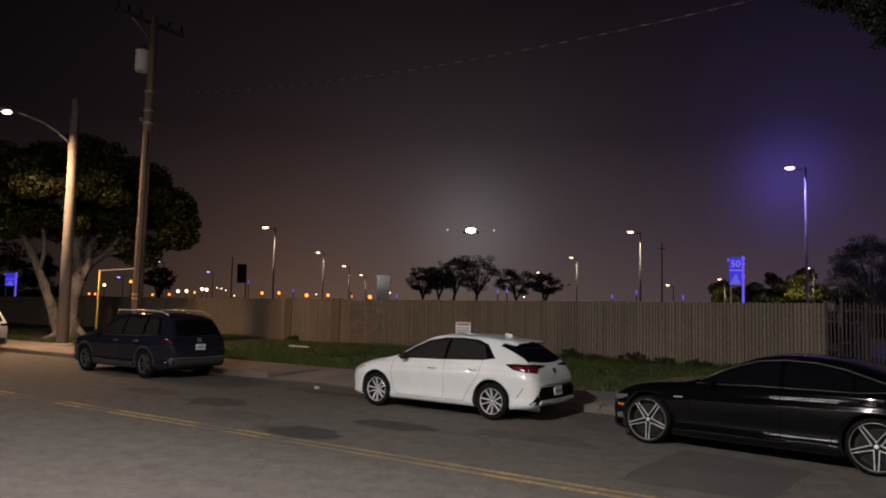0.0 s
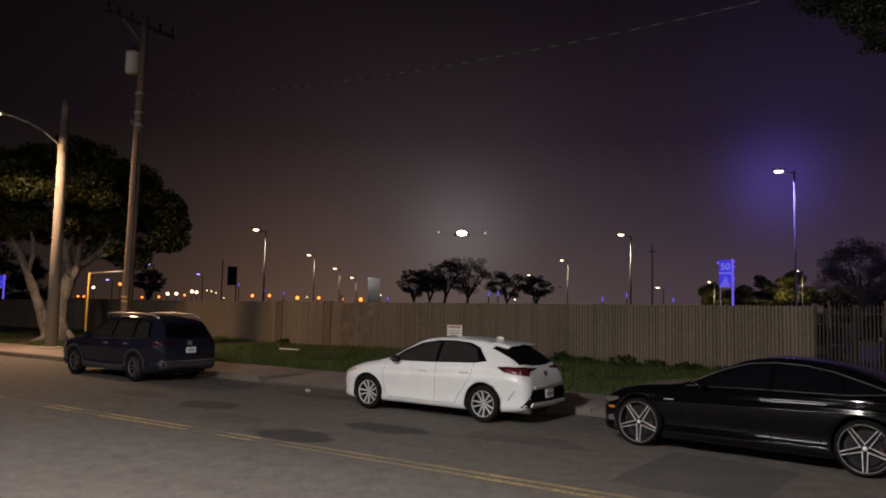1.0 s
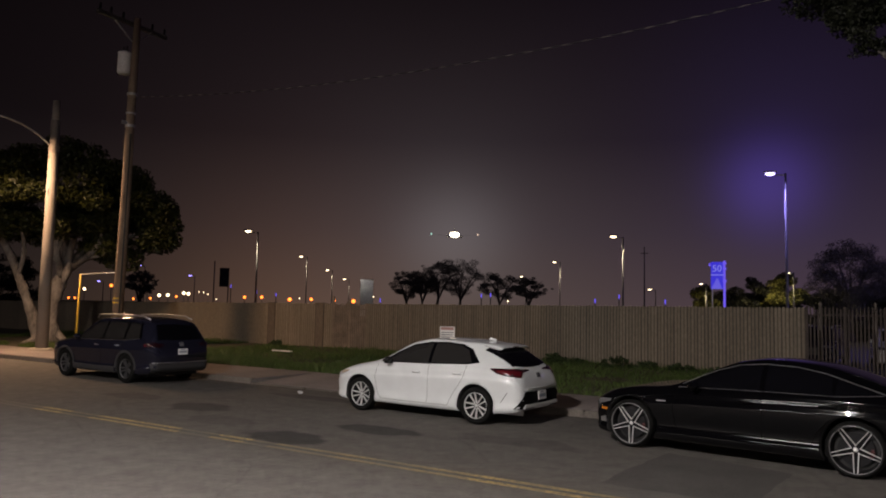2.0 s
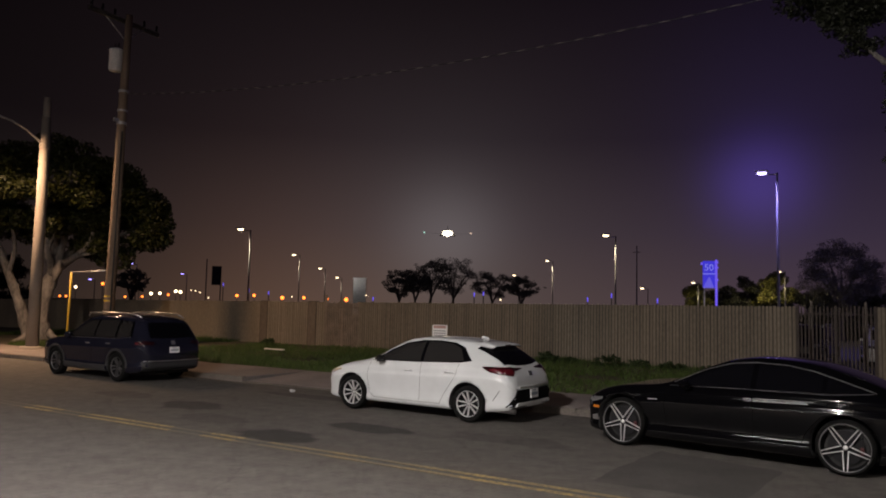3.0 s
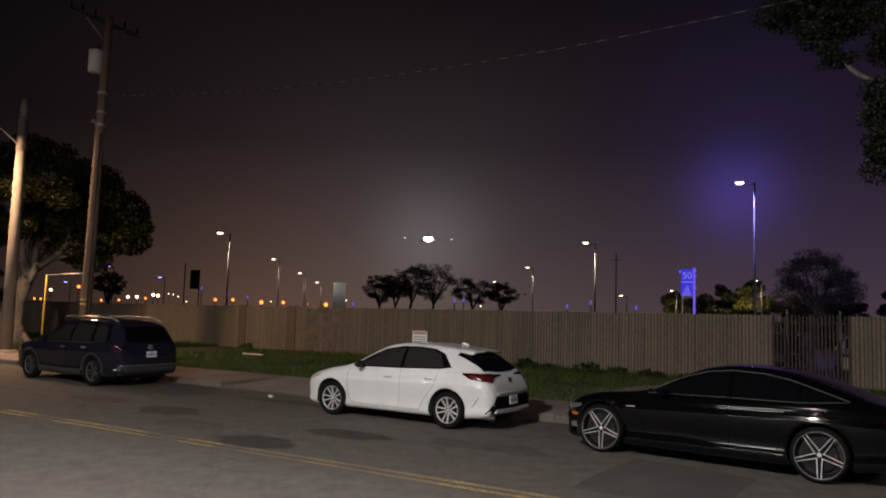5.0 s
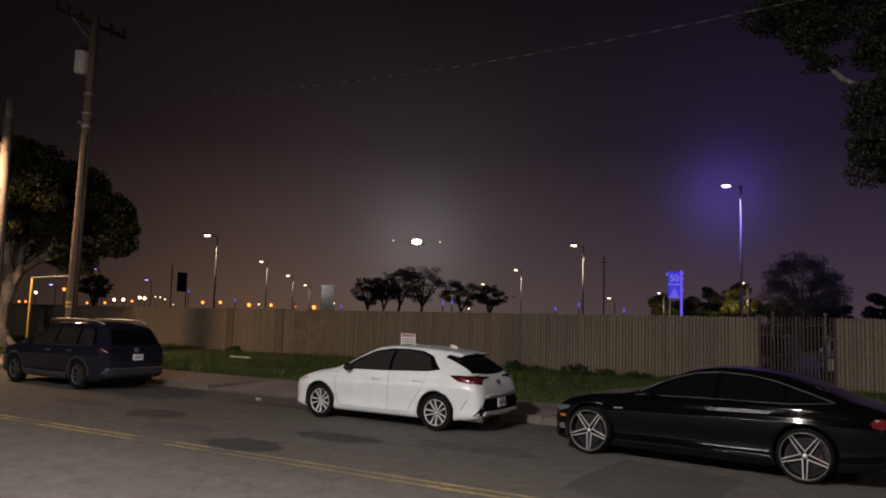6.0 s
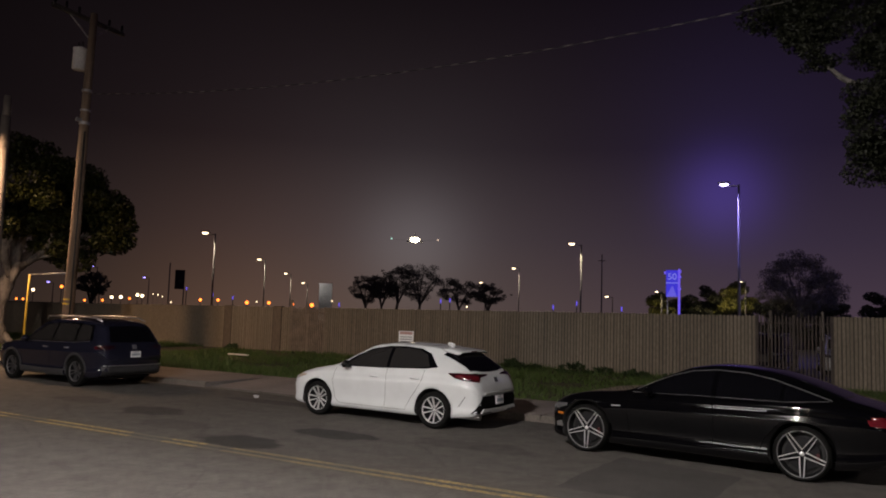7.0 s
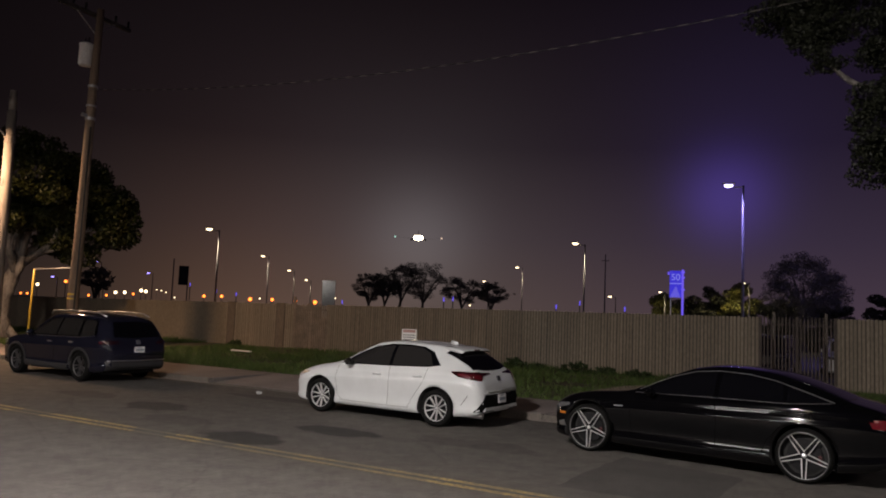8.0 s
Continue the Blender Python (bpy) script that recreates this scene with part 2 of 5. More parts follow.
DARK_WALL = grainy("dark_plaster", (0.045, 0.042, 0.038), (0.085, 0.078, 0.07), 0.5, 12, 0.9, 0.2)
SEAM = shader("dark_gap", (0.004, 0.004, 0.004), 1.0, spec=0.0)
BARREL = shader("dark_wheel_barrel", (0.010, 0.010, 0.011), 0.6, spec=0.15)
WARM_LENS = shader("amber_tinted_lens", (0.42, 0.35, 0.26), 0.15, 0.1, 1.0)
SMOKED_LENS = shader("smoked_lamp_lens", (0.10, 0.10, 0.105), 0.12, 0.2, 1.0)
CLADDING = shader("grey_cladding", (0.032, 0.032, 0.034), 0.6)
RUBBER = grainy("tyre_rubber", (0.005, 0.005, 0.005), (0.010, 0.010, 0.0095), 4, 60, 0.85, 0.2, world_space=False)
RUBBER.node_tree.nodes["Principled BSDF"].inputs["Specular IOR Level"].default_value = 0.12
LOT_POLE = grainy("grey_pole_paint", (0.13, 0.13, 0.13), (0.20, 0.20, 0.20), 2, 20, 0.6, 0.1)
ALLOY = shader("silver_alloy", (0.80, 0.80, 0.79), 0.28, 0.5)
DARK_ALLOY = shader("dark_alloy", (0.09, 0.09, 0.094), 0.35, 0.5)
LIP = shader("rim_edge_alloy", (0.20, 0.20, 0.20), 0.4, 0.5)
CHROME = shader("chrome_trim", (0.60, 0.60, 0.60), 0.3, 0.9)
TRIM = shader("satin_window_trim", (0.42, 0.42, 0.425), 0.3, 0.85)
RED_LENS = shader("red_lamp_lens", (0.10, 0.006, 0.010), 0.12, coat=1.0)
SMOKED_RED = shader("smoked_red_lens", (0.018, 0.003, 0.004), 0.15, coat=1.0)
DARK_RED = shader("dark_red_lens", (0.075, 0.006, 0.010), 0.15, coat=1.0)
CLEAR_LENS = shader("clear_lamp_lens", (0.55, 0.55, 0.56), 0.1, 0.2, 1.0)
AMBER = shader("amber_lens", (0.38, 0.12, 0.012), 0.2)
PLATE = shader("plate_white", (0.75, 0.75, 0.75), 0.5)
PLATE_INK = shader("plate_ink", (0.26, 0.30, 0.34), 0.5)
BRAKE = shader("red_caliper", (0.05, 0.005, 0.005), 0.4)
SIGN_WHITE = shader("sign_white", (0.72, 0.70, 0.66), 0.6)
SIGN_RED = shader("sign_red", (0.40, 0.22, 0.19), 0.6)
BANNER_DARK = shader("dark_banner", (0.012, 0.012, 0.02), 0.7)
PALE_WALL = grainy("pale_wall", (0.40, 0.40, 0.40), (0.55, 0.55, 0.54), 0.3, 4, 0.8, 0.1)
CABLE = shader("bundled_cable", (0.15, 0.135, 0.12), 0.6)
CABLE_DARK = shader("cable_sheath", (0.02, 0.02, 0.02), 0.6)
GLOW_WARM = glowing("warm_lamp_glow", (1.0, 0.72, 0.40), 30)
GLOW_WHITE = glowing("white_lamp_glow", (1.0, 0.76, 0.46), 5.5)
GLOW_VIOLET = glowing("violet_lamp_glow", (0.55, 0.45, 1.0), 7)
GLOW_VIOLET_FAR = glowing("far_violet_lamp_glow", (0.34, 0.26, 1.0), 4.5)
GLOW_ORANGE = glowing("orange_lamp_glow", (1.0, 0.21, 0.028), 4.2)
GLOW_BLUE = glowing("blue_banner_glow", (0.16, 0.11, 1.0), 1.0)
GLOW_LANDING = glowing("landing_lamp_glow", (1.0, 0.84, 0.60), 9)
GLOW_TUBE = glowing("white_tube_glow", (1.0, 0.96, 0.92), 110)
GLOW_GREEN = glowing("green_lamp_glow", (0.35, 0.62, 0.52), 1.3)
GLOW_RED = glowing("red_lamp_glow", (0.70, 0.50, 0.38), 1.3)
# emission stands in for the violet lamplight that falls on the signs
SIGN_BLUE = glowing("lamplit_blue_panel", (0.034, 0.024, 0.58), 1.0)
SIGN_LETTER = glowing("lamplit_letter", (0.26, 0.26, 0.80), 0.85)
EMBLEM = glowing("lamplit_emblem", (0.13, 0.11, 0.68), 0.85)
SIGN_POLE = glowing("lamplit_edge_panel", (0.16, 0.10, 0.85), 0.9)


# ---------------------------------------------------------------- building helpers
def mesh_of(name, bm, material, smooth=False):
    data = bpy.data.meshes.new(name)
    bm.to_mesh(data)
    bm.free()
    data.materials.append(material)
    if smooth:
        data.polygons.foreach_set("use_smooth", [True] * len(data.polygons))
    return data


def part(name, bm, material, parent=None, label="", smooth=False):
    ob = new(name, mesh_of(name, bm, material, smooth))
    ob.parent = parent
    return tagged(ob, label)


def thing(name, label, category, m=None, group="", kind=""):
    ob = new(name)
    ob.empty_display_size = 0.2
    if m is not None:
        ob.matrix_basis = m
    return tagged(ob, label, category, group, kind)


def box(size, at=(0, 0, 0), bevel=0.0, bm=None, turn=None):
    own = bmesh.new()
    bmesh.ops.create_cube(own, size=1)
    bmesh.ops.scale(own, vec=size, verts=own.verts)
    if bevel:
        bmesh.ops.bevel(own, geom=own.edges[:], offset=bevel, segments=2, affect="EDGES")
    bmesh.ops.transform(own, matrix=Matrix.Translation(at) @ (turn or Matrix()), verts=own.verts)
    return joined(bm, own)


def joined(bm, own):
    if bm is None:
        return own
    data = bpy.data.meshes.new("joined")
    own.to_mesh(data)
    own.free()
    bm.from_mesh(data)
    bpy.data.meshes.remove(data)
    return bm


def tube(points, radii, sides=10, bm=None, caps=True):
    """A tapered tube along points."""
    own = bm or bmesh.new()
    points = [Vector(p) for p in points]
    if isinstance(radii, (int, float)):
        radii = [radii] * len(points)
    rings, side_way = [], None
    for i, p in enumerate(points):
        ahead = (points[min(i + 1, len(points) - 1)] - points[max(i - 1, 0)]).normalized()
        if side_way is None:
            side_way = ahead.orthogonal().normalized()
        side_way = (side_way - ahead * side_way.dot(ahead)).normalized()
        up = ahead.cross(side_way)
        rings.append([own.verts.new(p + radii[i] * (math.cos(a) * side_way + math.sin(a) * up))
                      for a in (2 * math.pi * k / sides for k in range(sides))])
    for a, b in zip(rings, rings[1:]):
        for k in range(sides):
            own.faces.new((a[k], a[(k + 1) % sides], b[(k + 1) % sides], b[k]))
    if caps:
        own.faces.new(rings[0][::-1])
        own.faces.new(rings[-1])
    return own


def lathe(profile, sides=32, axis="Y", bm=None):
    """Turns (radius, along) pairs round an axis."""
    own = bm or bmesh.new()
    rings = []
    for r, h in profile:
        ring = []
        for k in range(sides):
            a = 2 * math.pi * k / sides
            c, s = r * math.cos(a), r * math.sin(a)
            ring.append(own.verts.new((c, h, s) if axis == "Y" else (c, s, h)))
        rings.append(ring)
    for a, b in zip(rings, rings[1:]):
        for k in range(sides):
            own.faces.new((a[k], b[k], b[(k + 1) % sides], a[(k + 1) % sides]))
    return own


def smooth_curve(pairs):
    """A monotone cubic through (x, value) pairs."""
    xs, ys = np.array([p[0] for p in pairs], float), np.array([p[1] for p in pairs], float)
    h, d = np.diff(xs), np.diff(ys) / np.diff(xs)
    m = np.zeros(len(xs))
    m[0], m[-1] = d[0], d[-1]
    for i in range(1, len(xs) - 1):
        if d[i - 1] * d[i] > 0:
            w1, w2 = 2 * h[i] + h[i - 1], h[i] + 2 * h[i - 1]
            m[i] = (w1 + w2) / (w1 / d[i - 1] + w2 / d[i])

    def value(x):
        x = min(max(x, xs[0]), xs[-1])
        i = min(int(np.searchsorted(xs, x, "right")) - 1, len(h) - 1)
        t = (x - xs[i]) / h[i]
        return float((1 + 2 * t) * (1 - t) ** 2 * ys[i] + t * (1 - t) ** 2 * h[i] * m[i] + t * t * (3 - 2 * t) * ys[i + 1] + t * t * (t - 1) * h[i] * m[i + 1])
    return value


def raw_mesh(name, verts, faces, material, parent=None, label="", smooth=False):
    data = bpy.data.meshes.new(name)
    data.from_pydata(verts.tolist() if hasattr(verts, "tolist") else verts, [], faces.tolist() if hasattr(faces, "tolist") else faces)
    data.materials.append(material)
    ob = new(name, data)
    ob.parent = parent
    return tagged(ob, label)


# ---------------------------------------------------------------- ground, road, pavements
KERB_Y, NEAR_KERB_Y, FENCE_Y, LAWN_Y = 13.75, 2.35, 24.6, 16.3


def sheet(name, x0, x1, y0, y1, z, material, label, category="ground", steps=(1, 1), shape=None):
    nx, ny = steps
    verts = [(x0 + (x1 - x0) * i / nx, y0 + (y1 - y0) * j / ny, 0) for j in range(ny + 1) for i in range(nx + 1)]
    verts = [(x, y, z + (shape(x, y) if shape else 0)) for x, y, _ in verts]
    faces = [(j * (nx + 1) + i, j * (nx + 1) + i + 1, (j + 1) * (nx + 1) + i + 1, (j + 1) * (nx + 1) + i) for j in range(ny) for i in range(nx)]
    ob = raw_mesh(name, verts, faces, material)
    if shape:
        ob.data.polygons.foreach_set("use_smooth", [True] * len(ob.data.polygons))
    return tagged(ob, label, category, kind="structure")


def lawn_height(x, y):
    s = min(max((y - LAWN_Y) / (FENCE_Y - LAWN_Y), 0), 1)
    return 0.10 + 0.12 * s + min(1, 6 * s) * 0.09 * noise.noise((x * 0.45, y * 0.5, 3.1))


sheet("ground", -2200, 2200, -2200, 2200, -0.10, LOT, "dark flat ground of the car park and beyond")
sheet("road", -160, 90, NEAR_KERB_Y, KERB_Y, 0.0, ASPHALT, "worn grey asphalt street with dark oil stains", "road", (50, 8))
sheet("lawn", -70, 30, LAWN_Y, FENCE_Y + 0.6, 0.0, SOIL, "bare soil verge under the grass", "ground", (160, 24), lawn_height)

for y, name in ((7.96, "road_marking_1"), (8.17, "road_marking_2")):
    ob = part(name, box((110, 0.09, 0.003), (-25, y, 0.0035)), FAINT_LINE)
    tagged(ob, "worn yellow centre line painted on asphalt", "road marking", kind="structure")
    # stretches where the paint has lasted
    for x0, x1 in ((-40, -22.6), (-17.3, -15.9), (-14.0, -13.1), (-12.25, -10.1 if y > 8.1 else -9.9), (-9.15, -8.45), (-7.95, 30)):
        part("paint", box((x1 - x0, 0.095, 0.002), ((x0 + x1) / 2, y, 0.0062)), YELLOW_LINE, ob)

# near pavement on which the camera stands
# unseen, and kept dark so that the black car's doors reflect less
ob = part("pavement_near", box((120, 7.4, 0.2), (-10, NEAR_KERB_Y - 3.85, 0.04)), NEAR_CONCRETE)
tagged(ob, "plain dark concrete pavement out of view along the near kerb", "pavement", kind="structure")
ob = part("kerb_near", box((120, 0.15, 0.25), (-10, NEAR_KERB_Y - 0.075, 0.02), 0.02), KERB)
tagged(ob, "grey concrete kerb", "kerb", kind="structure")

# far pavement: bed, slabs and kerb stones
DRIVE = (-14.4, -9.0)          # driveway with a dropped kerb


def footing(wide, y, z, drop):
    """A long bed along the street that lies lower where the driveway crosses it."""
    bm = None
    for x0, x1, low in ((-80, DRIVE[0], 0), (DRIVE[0], DRIVE[1], drop), (DRIVE[1], 30, 0)):
        bm = box((x1 - x0, wide, 0.2), ((x0 + x1) / 2, y, z - low), 0, bm)
    return bm


ob = part("pavement", footing(LAWN_Y - KERB_Y - 0.17, (LAWN_Y + KERB_Y + 0.17) / 2, 0.02, 0.17), KERB)
tagged(ob, "concrete pavement slabs between kerb and lawn", "pavement", kind="structure")
PAVEMENT = ob
ob = part("kerb", footing(0.12, KERB_Y + 0.10, 0.0, 0.13), KERB)
tagged(ob, "grey concrete kerb stones along the street", "kerb", kind="structure")
FAR_KERB = ob


# ---------------------------------------------------------------- slatted fence
def fence_top(x):
    return 2.27 + 0.0085 * (x + 2.7)


FENCE_BASE = 0.12
SLAT_MESH = mesh_of("slat", box((0.076, 0.03, 1.0), (0, 0, 0.5), 0.008), SLAT)
POST_MESH = mesh_of("post", box((0.09, 0.09, 1.0), (0, 0, 0.5), 0.008), RAIL)
rng = random.Random(7)
FENCE = thing("fence", "long tan ribbed metal fence behind the grass verge", "fence", pose(0, FENCE_Y, FENCE_BASE))


def fence_panel(x0, x1, singles=True):
    w, top = x1 - x0, fence_top((x0 + x1) / 2) - FENCE_BASE
    base = part("panel", box((w, 0.012, top - 0.03), (w / 2, 0.022, top / 2 - 0.012)), RAIL, FENCE)
    base.location = (x0, 0, 0)
    for z in (0.3, top - 0.28):
        part("rail", box((w, 0.05, 0.08), (w / 2, 0.07, z), 0.006), RAIL, base)
    ob = new("post", POST_MESH)
    ob.parent, ob.location, ob.scale = base, (0.02, 0.12, 0), (1, 1, top - 0.06)
    n = max(1, round(w / 0.106))
    joint = None if singles else bmesh.new()
    for i in range(n):
        x = (i + 0.5) * w / n
        tall = fence_top(x0 + x) - FENCE_BASE + rng.uniform(-0.012, 0.012)
        if singles:
            ob = new("slat", SLAT_MESH)
            ob.parent, ob.location, ob.scale = base, (x + rng.uniform(-0.006, 0.006), rng.uniform(-0.004, 0.004), 0), (1, 1, tall)
        else:
            box((0.076, 0.03, tall), (x, 0, tall / 2), 0, joint)
    if joint is not None:
        tagged(part("slats", joint, SLAT, base), kind="stuff")


def fence_pier(x0, x1):
    """A flat boxed-in pier between two panels, with a small cap and a side batten on each edge."""
    w, top = x1 - x0, fence_top((x0 + x1) / 2) - FENCE_BASE
    base = part("pier", box((w - 0.01, 0.16, top), (w / 2, 0.06, top / 2), 0.008), PIER, FENCE, "plain dark brown boxed pier")
    base.location = (x0, 0, 0)
    for x in (0.03, w - 0.03):
        part("batten", box((0.045, 0.02, top - 0.06), (x, -0.028, top / 2), 0.005), PIER, base)
    part("cap", box((w + 0.02, 0.2, 0.03), (w / 2, 0.06, top + 0.016), 0.008), PIER, base)


def fence_gate(x0, x1, label, rise=0.0, steel=None):
    base = thing("steel_gate", label, "gate", pose(x0, FENCE_Y, FENCE_BASE), "gates in the fence")
    w, top = x1 - x0, fence_top((x0 + x1) / 2) - FENCE_BASE
    for z in (0.22, top - 0.22):
        part("rail", box((w, 0.03, 0.035), (w / 2, 0.03, z), 0.006), GATE, base)
    for x in (0.04, w / 2, w - 0.04):
        high = top + 0.02 + (rise if x < w - 0.1 else 0.0) * (1.0 if x < 0.1 else 0.55)
        part("post", box((0.09, 0.08, high), (x, 0.05, high / 2), 0.008), steel or GATE, base)
    n = round(w / 0.1)
    for i in range(n):
        x = (i + 0.5) * w / n
        tall = top + rng.uniform(-0.06, 0.05)
        part("bar", box((0.062 if steel else 0.045, 0.03, tall), (x, -0.005, tall / 2), 0.006), steel or GATE, base)


GATES = ((-21.05, -19.2), (-2.72, -0.62))
edges = [-64.8, -62.4, -60.0, -57.6, -55.2, -52.8, -50.4, -48.0, -45.6, -43.2, -40.8, -38.4, -36.0, -33.6, -31.2, -29.6, -28.1, -26.3, -24.85, -24.38, -22.0, -21.5, -21.05]
for a, b in zip(edges, edges[1:]):
    if b - a > 0.46 and b - a < 0.52:
        fence_pier(a, b)
    else:
        fence_panel(a, b, a > -25)
edges = [-19.2 + (19.2 - 2.72) * i / 7 for i in range(8)]
for a, b in zip(edges, edges[1:]):
    fence_panel(a, b)
edges = [-0.62, 1.78, 4.18, 6.58, 8.98]
for i, (a, b) in enumerate(zip(edges, edges[1:])):
    fence_panel(a, b, i < 2)
fence_gate(*GATES[0], "closed rusty steel bar gate in the tan fence", 0.28, PALE_GATE)
fence_gate(*GATES[1], "closed dark steel bar gate with gaps showing the car park")


# ---------------------------------------------------------------- cars
def wheel(parent, at, radius, rim, style, far, alloy, red_caliper=False):
    """A wheel with its outer face towards -y; far ones are turned round."""
    w = 0.22
    hub = lathe([(0.0, -0.045), (0.035, -0.045), (0.055, -0.03), (0.06, 0.03)], 20)
    lathe([(rim - 0.008, -0.07), (rim - 0.012, -0.06), (rim - 0.03, 0.0), (rim - 0.03, 0.09)], 40, "Y", hub)
    ob = part("wheel", hub, BARREL, parent, smooth=True)
    ob.matrix_basis = pose(*at, 0, style["phase"], 180 if far else 0)
    r, b = radius, 0.02
    tyre = lathe([(rim - 0.005, -0.07), (rim + 0.012, -0.098), ((rim + r) / 2, -w / 2 - 0.004), (r - 0.03, -w / 2 + 0.002), (r - 0.008, -w / 2 + 0.02),
                  (r, -w / 2 + 0.05), (r, w / 2 - 0.05), (r - 0.01, w / 2 - 0.02), (rim + 0.01, w / 2), (rim - 0.02, w / 2 - 0.02)], 44)
    part("tyre", tyre, RUBBER, ob, "black rubber tyre", smooth=True)
    part("rim_lip", lathe([(rim - 0.006, -0.066), (rim - 0.004, -0.088), (rim + 0.003, -0.094), (rim + 0.006, -0.082)], 40), style.get("lip", LIP), ob, smooth=True)
    part("centre_cap", lathe([(0.0, -0.066), (0.018, -0.064), (0.028, -0.055), (0.032, -0.04)], 20), alloy, ob, smooth=True)
    part("brake_disc", lathe([(0.0, 0.0), (rim * 0.72, 0.0), (rim * 0.72, 0.02), (0.0, 0.02)], 28), BARREL, ob)
    part("back_plate", lathe([(0.0, 0.05), (rim - 0.02, 0.05), (rim - 0.02, 0.06)], 28), BLACK_PLASTIC, ob)
    if red_caliper:
        part("brake_caliper", box((0.045, 0.03, 0.10), (rim * 0.62, -0.012, -0.03), 0.01), BRAKE, ob)
    for k in range(style["count"]):
        for s in style["pair"]:
            bm = bmesh.new()
            a = 2 * math.pi * k / style["count"] - math.pi / 2
            c, sn = math.cos(a), math.sin(a)
            quad = []
            for f, y in ((0.0, -0.052), (0.5, -0.066), (1.0, -0.078)):
                rr = 0.035 + (rim - 0.039) * f
                off = s * (style["root"] * (1 - f) + style["tip"] * f)
                half = style["wide"][0] * (1 - f) + style["wide"][1] * f
                ring = [bm.verts.new((rr * c - (off + q * half) * sn, y + dy, rr * sn + (off + q * half) * c)) for q, dy in ((-1, 0.03), (-0.75, 0), (0.75, 0), (1, 0.03))]
                quad.append(ring)
            for p, q in zip(quad, quad[1:]):
                for i in range(4):
                    bm.faces.new((p[i], q[i], q[(i + 1) % 4], p[(i + 1) % 4]))
            bm.faces.new(quad[-1])
            part("spoke", bm, alloy, ob)
    return ob


def car(name, label, m, spec, group="cars parked along the kerb"):
    top = thing(name, label, "car", m, group)
    L, W, wb, fo = spec["length"], spec["width"], spec["wheelbase"], spec["front"]
    xo = fo + wb / 2
    width, roof_w = smooth_curve(spec["half_width"]), smooth_curve(spec["roof_half_width"])
    under, shoulder, crown = smooth_curve(spec["under"]), smooth_curve(spec["shoulder"]), smooth_curve(spec["crown"])
    nose, tail = spec.get("nose", 0.0), spec.get("tail", 0.0)

    def ends(x):
        """Shortens the front overhang by nose, lengthens the rear one by tail."""
        if x < fo:
            return nose + x * (fo - nose) / fo
        return x + tail * max(0.0, (x - fo - wb) / (L - fo - wb))

    # lofted shell
    bm, rings = bmesh.new(), []
    n = 64
    for i in range(n + 1):
        t = i / n
        x = L * (0.5 - 0.5 * math.cos(math.pi * t)) * 0.5 + L * t * 0.5
        w, zb, zs, zt, wr = width(x), under(x), shoulder(x), crown(x), roof_w(x)
        g = max(zt - zs, 0.012)
        h = zs - zb
        ctrl = [(0, zb), (0.8 * w, zb), (0.94 * w, zb + 0.03 * h), (0.985 * w, zb + 0.13 * h), (spec.get("scallop", 0.968) * w, zb + 0.29 * h), (0.985 * w, zb + 0.5 * h), (w, zb + 0.70 * h), (0.998 * w, zb + 0.76 * h), (0.978 * w, zb + 0.815 * h), (spec.get("belt", 0.965) * w, zb + 0.95 * h),
                (0.93 * w, zs + 0.03 * g), ((0.93 * w + wr) / 2 + 0.012, zs + 0.5 * g), (wr + 0.01, zs + 0.84 * g), (0.93 * wr, zs + 0.935 * g), (0.72 * wr, zs + 0.98 * g), (0.36 * wr, zs + 0.997 * g), (0, zt)]
        half = []
        for a in range(len(ctrl) - 1):
            p0, p1, p2, p3 = (Vector(ctrl[min(max(q, 0), len(ctrl) - 1)]) for q in (a - 1, a, a + 1, a + 2))
            for u in (0, 0.5):
                half.append(0.5 * (2 * p1 + (p2 - p0) * u + (2 * p0 - 5 * p1 + 4 * p2 - p3) * u * u + (3 * p1 - p0 - 3 * p2 + p3) * u ** 3))
        half.append(Vector(ctrl[-1]))
        ring = [bm.verts.new((ends(x) - xo, max(p.x, 0.0), p.y)) for p in half]
        ring += [bm.verts.new((ends(x) - xo, -max(p.x, 0.0), p.y)) for p in half[-2:0:-1]]
        rings.append(ring)
    k = len(rings[0])
    for a, b in zip(rings, rings[1:]):
        for i in range(k):
            bm.faces.new((a[i], a[(i + 1) % k], b[(i + 1) % k], b[i]))
    bm.faces.new(rings[0][::-1])
    bm.faces.new(rings[-1])
    bmesh.ops.recalc_face_normals(bm, faces=bm.faces)
    tree = BVHTree.FromBMesh(bm)
    body = part("body", bm, spec["paint"], top, smooth=True)
    # wheel arches
    cutter_bm = bmesh.new()
    for x in (fo, fo + wb):
        for s in (-1, 1):
            own = bmesh.new()
            bmesh.ops.create_cone(own, cap_ends=True, segments=48, radius1=spec["arch"], radius2=spec["arch"], depth=0.5)
            bmesh.ops.transform(own, matrix=Matrix.Translation((x - xo, s * (W / 2 - 0.06), spec["tyre"] + 0.01)) @ pose(0, 0, 0, 90), verts=own.verts)
            joined(cutter_bm, own)
    cutter = part("cutter", cutter_bm, BLACK_PLASTIC, top)
    mod = body.modifiers.new("arches", "BOOLEAN")
    mod.operation, mod.object, mod.solver, mod.material_mode = "DIFFERENCE", cutter, "EXACT", "TRANSFER"
    bpy.context.view_layer.update()
    cut = bpy.data.meshes.new_from_object(body.evaluated_get(bpy.context.evaluated_depsgraph_get()))
    body.modifiers.clear()
    body.data = cut
    cut.name = "body"
    cut.polygons.foreach_set("use_smooth", [True] * len(cut.polygons))
